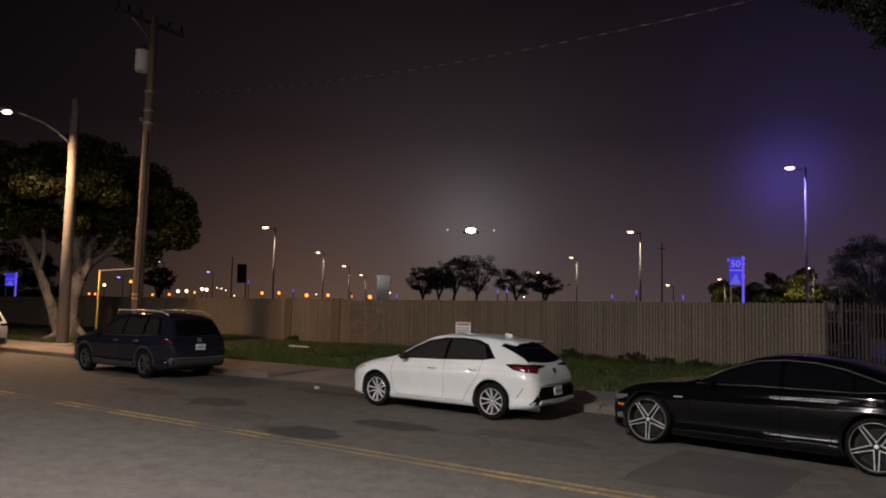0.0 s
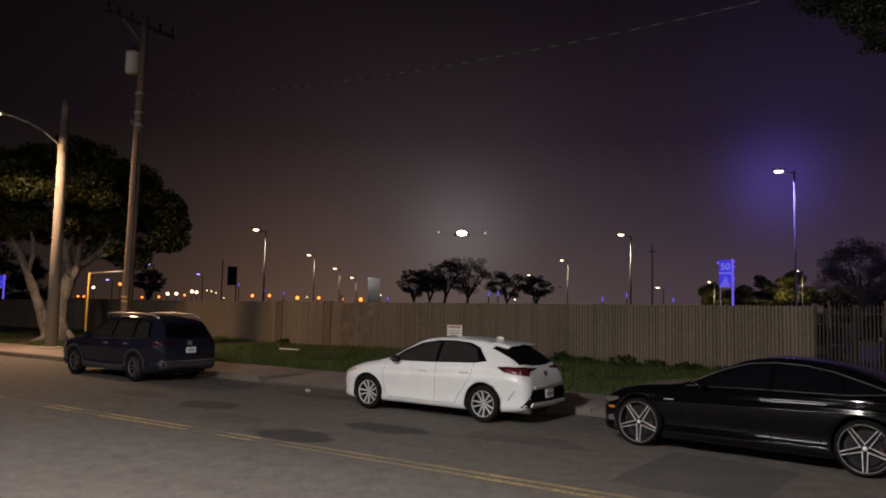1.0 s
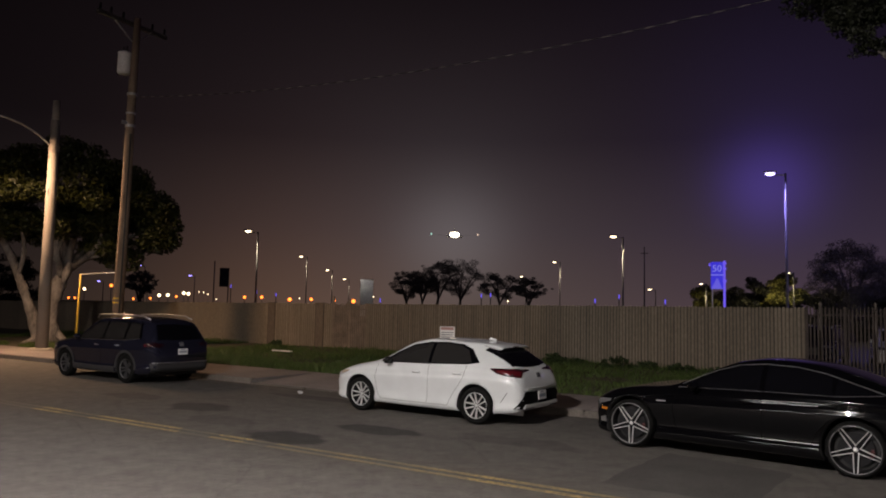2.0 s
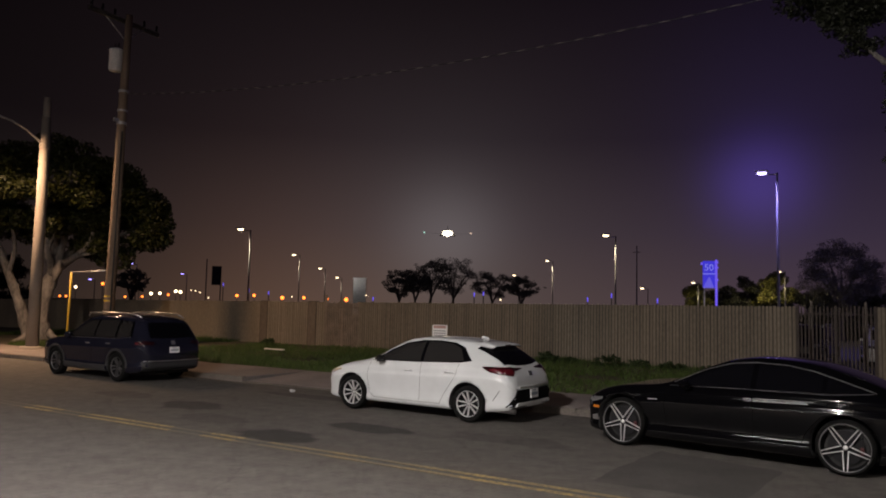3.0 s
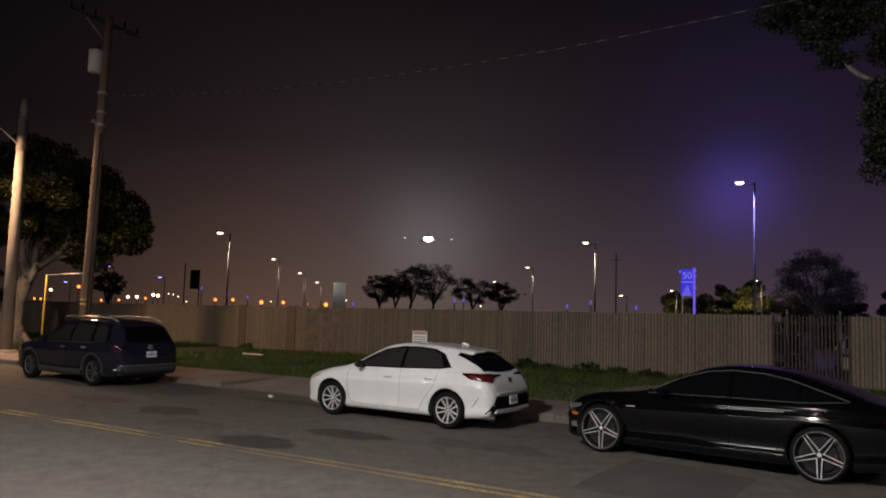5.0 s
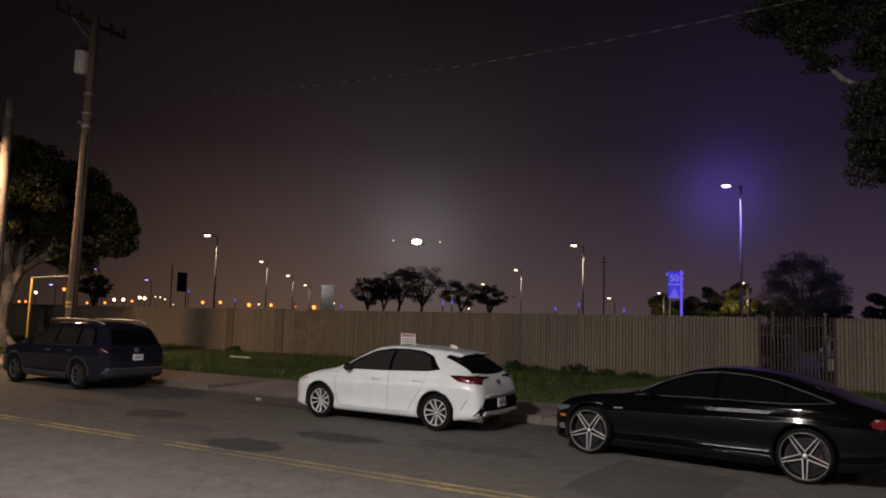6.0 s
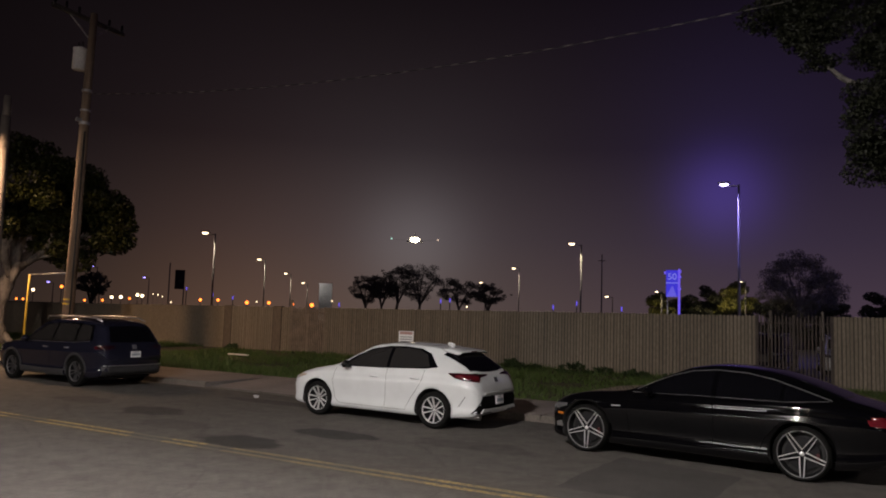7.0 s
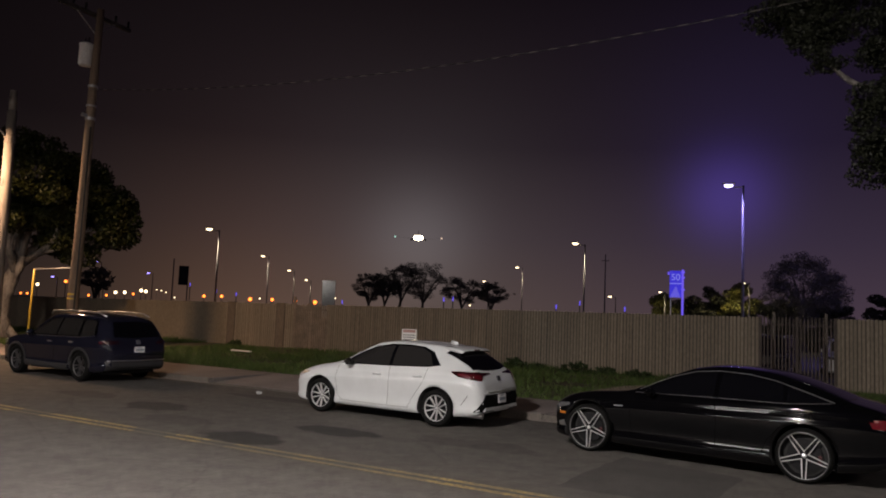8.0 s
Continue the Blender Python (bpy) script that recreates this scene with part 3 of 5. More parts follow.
    bpy.data.objects.remove(cutter)

    def patch(pname, low, high, way, material, parent=top, out=0.006, cols=12, rows=5, note="", mirror=False, straight=False):
        """A shaped piece that lies on the shell, between two edge lines seen along one direction."""
        def along(line, s):
            s *= len(line) - 1
            i = min(int(s), len(line) - 2)
            return Vector(line[i]).lerp(Vector(line[i + 1]), s - i)
        own = bmesh.new()
        grid = []
        for c in range(cols + 1):
            a, b = along(low, c / cols), along(high, c / cols)
            col = []
            for r in range(rows + 1):
                p = a.lerp(b, r / rows)
                if way == "side":
                    eye, ray = Vector((ends(p.x) - xo, 2 if mirror else -2, p.y)), Vector((0, -1 if mirror else 1, 0))
                elif way == "rear":
                    eye, ray = Vector((6, p.x, p.y)), Vector((-1, 0, 0))
                elif way == "front":
                    eye, ray = Vector((-6, p.x, p.y)), Vector((1, 0, 0))
                else:
                    eye, ray = Vector((ends(p.x) - xo, p.y, 4)), Vector((0, 0, -1))
                spot, normal, _, _ = tree.ray_cast(eye, ray)
                if spot is None:
                    spot, normal, _, _ = tree.find_nearest(eye + ray * (eye.length if way in ("rear", "front") else 1.5))
                if normal.dot(ray) > 0:
                    normal = -normal
                col.append((spot, normal))
            grid.append(col)
        if straight:
            # a flat-backed piece: all points in one plane across the view
            lead = min((s.x for col in grid for s, _ in col), key=lambda v: -v if way == "rear" else v)
            grid = [[(Vector((lead, s.y, s.z)), nn) for s, nn in col] for col in grid]
        outer = [[own.verts.new(s + nn * out) for s, nn in col] for col in grid]
        inner = [[own.verts.new(s - nn * 0.012) for s, nn in col] for col in grid]
        for c in range(cols):
            for r in range(rows):
                own.faces.new((outer[c][r], outer[c + 1][r], outer[c + 1][r + 1], outer[c][r + 1]))
        loop_o = outer[0] + [col[-1] for col in outer[1:]] + outer[-1][-2::-1] + [col[0] for col in outer[-2:0:-1]]
        loop_i = inner[0] + [col[-1] for col in inner[1:]] + inner[-1][-2::-1] + [col[0] for col in inner[-2:0:-1]]
        for q in range(len(loop_o)):
            own.faces.new((loop_o[q], loop_i[q], loop_i[(q + 1) % len(loop_o)], loop_o[(q + 1) % len(loop_o)]))
        for v in [v for v in own.verts if not v.link_faces]:
            own.verts.remove(v)
        bmesh.ops.recalc_face_normals(own, faces=own.faces)
        rim = set(loop_o)
        for edge in own.edges:
            if edge.is_boundary or (edge.verts[0] in rim and len(edge.link_faces) == 2 and edge.calc_face_angle(0.0) > 0.6):
                edge.smooth = False
        return part(pname, own, material, parent, note, smooth=True)

    def both(pname, low, high, material, note="", out=0.006, **more):
        patch(pname, low, high, "side", material, out=out, note=note, **more)
        patch(pname, low, high, "side", material, out=out, note=note, mirror=True, **more)

    def seam(points, wide=0.005):
        low = points
        high = []
        for i, p in enumerate(points):
            a, b = Vector(points[max(i - 1, 0)]), Vector(points[min(i + 1, len(points) - 1)])
            d = (b - a).normalized()
            high.append((p[0] - d.y * wide, p[1] + d.x * wide))
        both("door_seam", low, high, SEAM, out=0.0025, cols=14, rows=1)

    for x in (fo, fo + wb):
        for s in (-1, 1):
            wheel(top, (x - xo, s * (W / 2 - 0.135), spec["tyre"]), spec["tyre"], spec["rim"], spec["spokes"], s > 0, spec["alloy"], spec.get("caliper", False))
    # floor pan, so that no light falls through
    part("floor_pan", box((L * 0.86, W * 0.78, 0.06), (L * 0.5 - xo, 0, 0.24), 0.02), BLACK_PLASTIC, top)
    spec["details"](top, patch, both, seam, xo)
    return top


def mirror_pair(top, at, paint, size=(0.13, 0.19, 0.12)):
    for s in (-1, 1):
        ob = part("wing_mirror", box(size, (at[0], s * at[1], at[2]), 0.04), paint, top, smooth=True)
        part("mirror_arm", box((0.05, 0.10, 0.035), (at[0] + 0.0, s * (at[1] - 0.11), at[2] - 0.05), 0.01), BLACK_PLASTIC, ob)


def handles(top, spots, material, half):
    for x, z in spots:
        for s in (-1, 1):
            part("door_handle", box((0.19, 0.03, 0.028), (x, s * half, z), 0.009), material, top, smooth=True)


def number_plate(top, at, tilt=0):
    ob = part("number_plate", box((0.012, 0.305, 0.155), (0, 0, 0), 0.004), PLATE, top, "white number plate with dark bars")
    ob.matrix_basis = pose(*at, 0, tilt, 0)
    part("plate_bar", box((0.004, 0.24, 0.055), (0.0075, 0, -0.005)), PLATE_INK, ob)
    part("plate_bar", box((0.004, 0.13, 0.016), (0.0075, 0, 0.055)), PLATE_INK, ob)


def hatch_details(top, patch, both, seam, xo):
    both("window_surround", [(1.36, 0.975), (2.4, 0.995), (3.36, 1.035), (3.60, 1.075)], [(1.40, 0.985), (1.72, 1.185), (2.05, 1.33), (2.42, 1.395), (2.80, 1.405), (3.14, 1.38), (3.37, 1.30)], GLASS, out=0.004, cols=24)
    both("front_side_window", [(1.53, 0.998), (2.0, 1.008), (2.50, 1.015)], [(1.56, 1.03), (1.84, 1.20), (2.15, 1.325), (2.50, 1.368)], TINT, out=0.008, note="dark tinted front side window")
    both("rear_side_window", [(2.57, 1.018), (3.1, 1.035), (3.44, 1.072)], [(2.57, 1.372), (2.85, 1.372), (3.12, 1.348), (3.31, 1.275)], TINT, out=0.008, note="dark tinted rear side window")
    patch("windscreen", [(1.28, -0.66), (1.2, 0.0), (1.28, 0.66)], [(2.04, -0.50), (1.97, 0.0), (2.04, 0.50)], "top", GLASS, cols=16, rows=10)
    patch("rear_window", [(4.15, -0.64), (4.2, -0.3), (4.21, 0.0), (4.2, 0.3), (4.15, 0.64)], [(3.60, -0.592), (3.70, -0.44), (3.74, 0.0), (3.70, 0.44), (3.60, 0.592)], "top", GLASS, cols=24, rows=10, note="dark tinted rear window")
    spoiler_bm, rows = bmesh.new(), []
    for x, z, thick, half in ((3.42, 1.418, 0.012, 0.50), (3.60, 1.412, 0.03, 0.535), (3.76, 1.398, 0.045, 0.545), (3.87, 1.375, 0.040, 0.540), (3.91, 1.358, 0.014, 0.53)):
        ring = [spoiler_bm.verts.new((x - xo, half * f, z - drop * 0.035 - low * thick)) for low in (0, 1)
                for f, drop in (((-1, 1), (-0.85, 0.35), (-0.4, 0.05), (0, 0), (0.4, 0.05), (0.85, 0.35), (1, 1)) if low == 0 else ((1, 1), (0.85, 0.35), (0, 0), (-0.85, 0.35), (-1, 1)))]
        rows.append(ring)
    for a, b in zip(rows, rows[1:]):
        for q in range(len(a)):
            spoiler_bm.faces.new((a[q], b[q], b[(q + 1) % len(a)], a[(q + 1) % len(a)]))
    spoiler_bm.faces.new(rows[0])
    spoiler_bm.faces.new(rows[-1][::-1])
    bmesh.ops.recalc_face_normals(spoiler_bm, faces=spoiler_bm.faces)
    spoiler = part("roof_spoiler", spoiler_bm, WHITE_PAINT, top, smooth=True)
    part("brake_lamp", box((0.02, 0.22, 0.018), (3.905 - xo, 0, 1.352), 0.004), DARK_RED, spoiler)
    part("antenna_fin", box((0.16, 0.035, 0.07), (3.42 - xo, 0, 1.455), 0.014, turn=pose(0, 0, 0, 0, 10)), WHITE_PAINT, top, "white shark fin antenna", smooth=True)
    for s in (-1, 1):
        patch("tail_light", [(s * 0.79, 0.868), (s * 0.64, 0.845), (s * 0.56, 0.925), (s * 0.26, 0.952)], [(s * 0.80, 0.992), (s * 0.64, 0.985), (s * 0.56, 0.98), (s * 0.27, 0.966)], "rear", SMOKED_RED, out=0.014, note="red wrap-round tail light")
        patch("tail_light_lens", [(s * 0.77, 0.885), (s * 0.66, 0.862), (s * 0.60, 0.91)], [(s * 0.77, 0.962), (s * 0.66, 0.955), (s * 0.60, 0.945)], "rear", DARK_RED, out=0.018)
    both("tail_light_side", [(3.84, 0.975), (3.98, 0.905), (4.22, 0.866)], [(3.83, 0.99), (4.0, 0.998), (4.22, 0.99)], SMOKED_RED, out=0.012)
    both("tail_light_side_lens", [(3.96, 0.935), (4.04, 0.905), (4.21, 0.885)], [(3.97, 0.965), (4.06, 0.968), (4.21, 0.962)], DARK_RED, out=0.016)
    patch("rear_bumper_insert", [(-0.80, 0.325), (0.0, 0.315), (0.80, 0.325)], [(-0.61, 0.612), (0.0, 0.607), (0.61, 0.612)], "rear", BUMPER_BLACK, out=0.016, cols=18, note="black lower bumper insert")
    patch("bumper_lip", [(-0.66, 0.335), (0.0, 0.325), (0.66, 0.335)], [(-0.62, 0.392), (0.0, 0.382), (0.62, 0.392)], "rear", WHITE_PAINT, out=0.035, cols=16, rows=2)
    patch("hatch_ledge", [(-0.52, 0.635), (0.0, 0.63), (0.52, 0.635)], [(-0.52, 0.66), (0.0, 0.655), (0.52, 0.66)], "rear", CHROME, out=0.02, cols=16, rows=2)
    patch("badge", [(-0.055, 0.83), (0.055, 0.83)], [(-0.055, 0.91), (0.055, 0.91)], "rear", DARK_ALLOY, out=0.012, cols=6)
    number_plate(top, (4.452 - xo, 0, 0.52), -4)
    bm = tube([(3.9 - xo, -0.50, 0.232), (4.33 - xo, -0.50, 0.228)], 0.055, 20)
    part("exhaust_tip", bm, CHROME, top, smooth=True)
    both("bumper_crease", [(4.03, 0.42), (4.15, 0.60)], [(4.042, 0.42), (4.162, 0.60)], BLACK_PLASTIC, out=0.003, cols=6, rows=1)
    patch("headlight", [(-0.80, 0.66), (-0.45, 0.64)], [(-0.82, 0.74), (-0.45, 0.69)], "front", CLEAR_LENS, out=0.01)
    patch("headlight", [(0.80, 0.66), (0.45, 0.64)], [(0.82, 0.74), (0.45, 0.69)], "front", CLEAR_LENS, out=0.01)
    both("headlight_wing", [(0.20, 0.655), (0.34, 0.69), (0.56, 0.755)], [(0.20, 0.72), (0.34, 0.755), (0.57, 0.775)], WARM_LENS, out=0.009)
    patch("front_grille", [(-0.55, 0.30), (0.0, 0.28), (0.55, 0.30)], [(-0.50, 0.52), (0.0, 0.54), (0.50, 0.52)], "front", BLACK_PLASTIC, out=0.01)
    seam([(1.34, 0.93), (1.30, 0.7), (1.36, 0.36), (1.46, 0.30)])
    seam([(2.535, 1.0), (2.545, 0.7), (2.52, 0.30)])
    seam([(3.36, 1.02), (3.30, 0.78), (3.05, 0.45), (2.98, 0.30)])
    seam([(1.44, 0.285), (2.2, 0.28), (3.0, 0.285)])
    patch("hatch_seam", [(-0.66, 0.62), (0.0, 0.615), (0.66, 0.62)], [(-0.66, 0.629), (0.0, 0.624), (0.66, 0.629)], "rear", BLACK_PLASTIC, out=0.003, cols=14, rows=1)
    mirror_pair(top, (1.66 - xo, 0.97, 1.03), BLACK_PLASTIC)
    handles(top, ((2.28 - xo, 0.84), (3.18 - xo, 0.86)), WHITE_PAINT, 0.895)


def coupe_details(top, patch, both, seam, xo):
    both("window_surround", [(1.55, 0.955), (2.6, 0.985), (3.7, 1.0), (4.22, 1.045)], [(1.66, 1.02), (2.42, 1.318), (3.15, 1.325), (4.2, 1.056)], BLACK_PAINT, out=0.002, cols=40)
    arc = [(1.62, 1.0), (1.85, 1.12), (2.1, 1.225), (2.4, 1.312), (2.75, 1.346), (3.15, 1.33), (3.5, 1.27), (3.85, 1.165), (4.23, 1.05)]
    both("window_trim", arc, [(x, z + 0.0055) for x, z in arc], TRIM, out=0.0065, cols=40, rows=1, note="thin bright chrome window line")
    belt = [(1.58, 0.957), (2.6, 0.987), (3.7, 1.002), (4.2, 1.044)]
    both("belt_trim", belt, [(x, z + 0.0035) for x, z in belt], TRIM, out=0.006, cols=30, rows=1)
    both("front_side_window", [(1.62, 0.975), (2.2, 0.985), (2.72, 0.995)], [(1.74, 1.03), (2.40, 1.302), (2.72, 1.318)], GLASS, out=0.008, note="black tinted front side window")
    both("rear_side_window", [(2.79, 0.997), (3.3, 1.002), (3.62, 1.008)], [(2.79, 1.317), (3.2, 1.305), (3.60, 1.225)], GLASS, out=0.008, note="black tinted rear side window")
    both("quarter_window", [(3.66, 1.01), (3.9, 1.022), (4.14, 1.048)], [(3.66, 1.207), (3.9, 1.135), (4.14, 1.062)], GLASS, out=0.008)
    both("door_pillar", [(3.61, 1.008), (3.67, 1.01)], [(3.61, 1.222), (3.67, 1.204)], BLACK_PAINT, out=0.007, cols=2)
    both("door_pillar", [(2.715, 0.99), (2.795, 0.99)], [(2.715, 1.316), (2.795, 1.316)], BLACK_PAINT, out=0.007, cols=2)
    patch("windscreen", [(1.55, -0.68), (1.46, 0.0), (1.55, 0.68)], [(2.32, -0.50), (2.25, 0.0), (2.32, 0.50)], "top", GLASS, cols=16, rows=10)
    patch("rear_window", [(4.35, -0.52), (4.40, 0.0), (4.35, 0.52)], [(3.55, -0.46), (3.5, 0.0), (3.55, 0.46)], "top", GLASS, cols=16, rows=10)
    for s in (-1, 1):
        patch("headlight", [(s * 0.84, 0.60), (s * 0.42, 0.58)], [(s * 0.85, 0.70), (s * 0.42, 0.66)], "front", SMOKED_LENS, out=0.01)
        patch("tail_light", [(s * 0.86, 0.78), (s * 0.40, 0.78)], [(s * 0.86, 0.90), (s * 0.40, 0.90)], "rear", RED_LENS, out=0.012, note="red tail light")
    both("headlight_wing", [(0.18, 0.61), (0.30, 0.63), (0.45, 0.67)], [(0.18, 0.68), (0.30, 0.70), (0.46, 0.71)], SMOKED_LENS, out=0.009)
    both("side_marker", [(0.24, 0.53), (0.38, 0.53)], [(0.24, 0.565), (0.38, 0.565)], AMBER, out=0.008, cols=5, rows=2, note="amber side marker")
    both("tail_light_side", [(4.66, 0.79), (4.86, 0.78)], [(4.63, 0.865), (4.86, 0.90)], RED_LENS, out=0.01)
    both("fog_light_trim", [(0.2, 0.34), (0.34, 0.34)], [(0.2, 0.40), (0.33, 0.43)], CHROME, out=0.008, cols=4, rows=2)
    patch("front_grille", [(-0.45, 0.30), (0.0, 0.28), (0.45, 0.30)], [(-0.50, 0.64), (0.0, 0.66), (0.50, 0.64)], "front", BLACK_PLASTIC, out=0.01)
    patch("rear_bumper_insert", [(-0.72, 0.32), (0.72, 0.32)], [(-0.72, 0.44), (0.72, 0.44)], "rear", BLACK_PLASTIC, out=0.012)
    both("sill_strip", [(1.55, 0.295), (2.6, 0.285), (3.35, 0.29)], [(1.55, 0.315), (2.6, 0.305), (3.35, 0.31)], BLACK_PAINT, out=0.02, rows=2)
    seam([(1.60, 0.95), (1.52, 0.7), (1.55, 0.40), (1.62, 0.33)])
    seam([(2.74, 0.99), (2.77, 0.7), (2.75, 0.33)])
    seam([(3.74, 0.99), (3.66, 0.78), (3.42, 0.5), (3.36, 0.33)])
    both("wing_vent", [(1.28, 0.735), (1.42, 0.74)], [(1.28, 0.75), (1.42, 0.755)], CHROME, out=0.006, cols=3, rows=1)
    mirror_pair(top, (1.86 - xo, 1.01, 1.0), BLACK_PAINT, (0.14, 0.2, 0.11))
    handles(top, ((2.56 - xo, 0.83), (3.56 - xo, 0.86)), BLACK_PAINT, 0.955)
    number_plate(top, (4.975 - xo, 0, 0.56), 0)


def wagon_details(top, patch, both, seam, xo, paint=None, clad=True):
    paint = paint or BLUE_PAINT
    both("window_surround", [(1.42, 1.10), (2.6, 1.12), (3.8, 1.14), (4.52, 1.22)], [(1.55, 1.16), (2.2, 1.58), (3.4, 1.64), (4.30, 1.58)], BLACK_PAINT, out=0.004, cols=30)
    both("front_side_window", [(1.58, 1.13), (2.2, 1.14), (2.72, 1.15)], [(1.68, 1.2), (2.26, 1.55), (2.72, 1.595)], TINT, out=0.008, note="tinted front side window")
    both("rear_side_window", [(2.80, 1.15), (3.3, 1.155), (3.72, 1.16)], [(2.80, 1.60), (3.3, 1.605), (3.68, 1.60)], TINT, out=0.008, note="tinted rear side window")
    both("quarter_window", [(3.82, 1.165), (4.1, 1.18), (4.40, 1.23)], [(3.78, 1.595), (4.1, 1.575), (4.26, 1.54)], TINT, out=0.008)
    both("window_sill_trim", [(1.42, 1.085), (2.6, 1.105), (3.8, 1.125), (4.40, 1.185)], [(1.42, 1.092), (2.6, 1.112), (3.8, 1.132), (4.42, 1.193)], CHROME, out=0.009, cols=24, rows=1, note="chrome strip under the windows")
    patch("windscreen", [(1.38, -0.74), (1.30, 0.0), (1.38, 0.74)], [(2.06, -0.58), (2.0, 0.0), (2.06, 0.58)], "top", GLASS, cols=16, rows=10)
    patch("rear_window", [(-0.68, 1.18), (0.0, 1.16), (0.68, 1.18)], [(-0.58, 1.56), (0.0, 1.58), (0.58, 1.56)], "rear", GLASS, cols=16, rows=8, note="dark tinted rear window")
    for s in (-1, 1):
        patch("tail_light", [(s * 0.92, 0.99), (s * 0.58, 1.01)], [(s * 0.92, 1.09), (s * 0.58, 1.075)], "rear", SMOKED_RED, out=0.012, note="dark red tail light")
        patch("headlight", [(s * 0.88, 0.84), (s * 0.5, 0.82)], [(s * 0.88, 0.96), (s * 0.5, 0.92)], "front", SMOKED_LENS, out=0.01)
        part("roof_rail", tube([(2.05 - xo, s * 0.66, 1.69), (2.12 - xo, s * 0.665, 1.785), (3.2 - xo, s * 0.67, 1.815), (4.2 - xo, s * 0.66, 1.785), (4.5 - xo, s * 0.65, 1.70)], 0.02, 8), CHROME, top, "bright chrome roof rail", smooth=True)
    both("tail_light_side", [(4.70, 1.0), (4.90, 0.99)], [(4.68, 1.05), (4.90, 1.09)], DARK_RED, out=0.01)
    patch("chrome_strip", [(-0.85, 0.575), (0.0, 0.565), (0.85, 0.575)], [(-0.85, 0.595), (0.0, 0.585), (0.85, 0.595)], "rear", CHROME, out=0.02, cols=16, rows=1)
    patch("lower_bumper", [(-0.86, 0.34), (0.0, 0.33), (0.86, 0.34)], [(-0.88, 0.56), (0.0, 0.55), (0.88, 0.56)], "rear", CLADDING, out=0.012, cols=16)
    patch("badge", [(-0.06, 1.0), (0.06, 1.0)], [(-0.06, 1.10), (0.06, 1.10)], "rear", CHROME, out=0.012, cols=6)
    patch("front_grille", [(-0.5, 0.5), (0.5, 0.5)], [(-0.55, 0.86), (0.55, 0.86)], "front", BLACK_PLASTIC, out=0.01)
    number_plate(top, (5.06 - xo, 0.0, 0.86), 0)
    if clad:
        both("sill_cladding", [(1.42, 0.26), (2.5, 0.25), (3.42, 0.26)], [(1.42, 0.42), (2.5, 0.40), (3.42, 0.42)], CLADDING, out=0.014, note="grey lower side cladding")
        for x in (0.95, 3.93):
            arc = [(x + 0.485 * math.cos(a), 0.39 + 0.485 * math.sin(a)) for a in (math.pi * k / 16 for k in range(17))]
            rim = [(x + 0.425 * math.cos(a), 0.39 + 0.425 * math.sin(a)) for a in (math.pi * k / 16 for k in range(17))]
            both("arch_cladding", rim, arc, CLADDING, out=0.014, cols=32, rows=1, note="grey wheel arch trim")
    seam([(1.46, 1.08), (1.42, 0.8), (1.46, 0.45)])
    seam([(2.76, 1.12), (2.77, 0.8), (2.75, 0.42)])
    seam([(3.78, 1.14), (3.70, 0.95), (3.45, 0.75), (3.36, 0.45)])
    mirror_pair(top, (1.72 - xo, 1.06, 1.17), paint, (0.15, 0.2, 0.16))
    handles(top, ((2.55 - xo, 0.97), (3.52 - xo, 0.99)), CHROME, 0.985)


def white_wagon_details(top, patch, both, seam, xo):
    wagon_details(top, patch, both, seam, xo, WHITE_PAINT, False)


HATCH = dict(length=4.37, width=1.79, wheelbase=2.64, front=0.92, tyre=0.325, rim=0.225, arch=0.375, nose=0.14, tail=0.05, paint=WHITE_PAINT, alloy=ALLOY, details=hatch_details,
             spokes=dict(count=5, pair=(-1, 1), root=0.016, tip=0.055, wide=(0.010, 0.0125), phase=14, lip=ALLOY),
             half_width=[(0, 0.52), (0.06, 0.66), (0.2, 0.79), (0.5, 0.865), (0.95, 0.893), (2.2, 0.895), (3.5, 0.895), (3.9, 0.878), (4.15, 0.845), (4.3, 0.785), (4.37, 0.69)],
             roof_half_width=[(0, 0.36), (0.2, 0.60), (1.1, 0.72), (1.35, 0.70), (2.05, 0.585), (3.0, 0.575), (3.8, 0.53), (4.15, 0.60), (4.37, 0.56)],
             under=[(0, 0.30), (0.12, 0.215), (0.5, 0.19), (3.6, 0.19), (4.1, 0.225), (4.3, 0.265), (4.37, 0.33)],
             shoulder=[(0, 0.58), (0.15, 0.69), (0.6, 0.81), (1.2, 0.90), (2.4, 0.945), (3.5, 0.99), (4.0, 0.985), (4.2, 0.92), (4.37, 0.68)],
             crown=[(0, 0.60), (0.12, 0.72), (0.6, 0.875), (1.15, 0.975), (1.35, 1.04), (1.75, 1.26), (2.1, 1.42), (2.55, 1.468), (3.1, 1.455), (3.55, 1.405), (3.75, 1.345), (4.0, 1.18), (4.2, 1.01), (4.3, 0.92), (4.37, 0.70)])
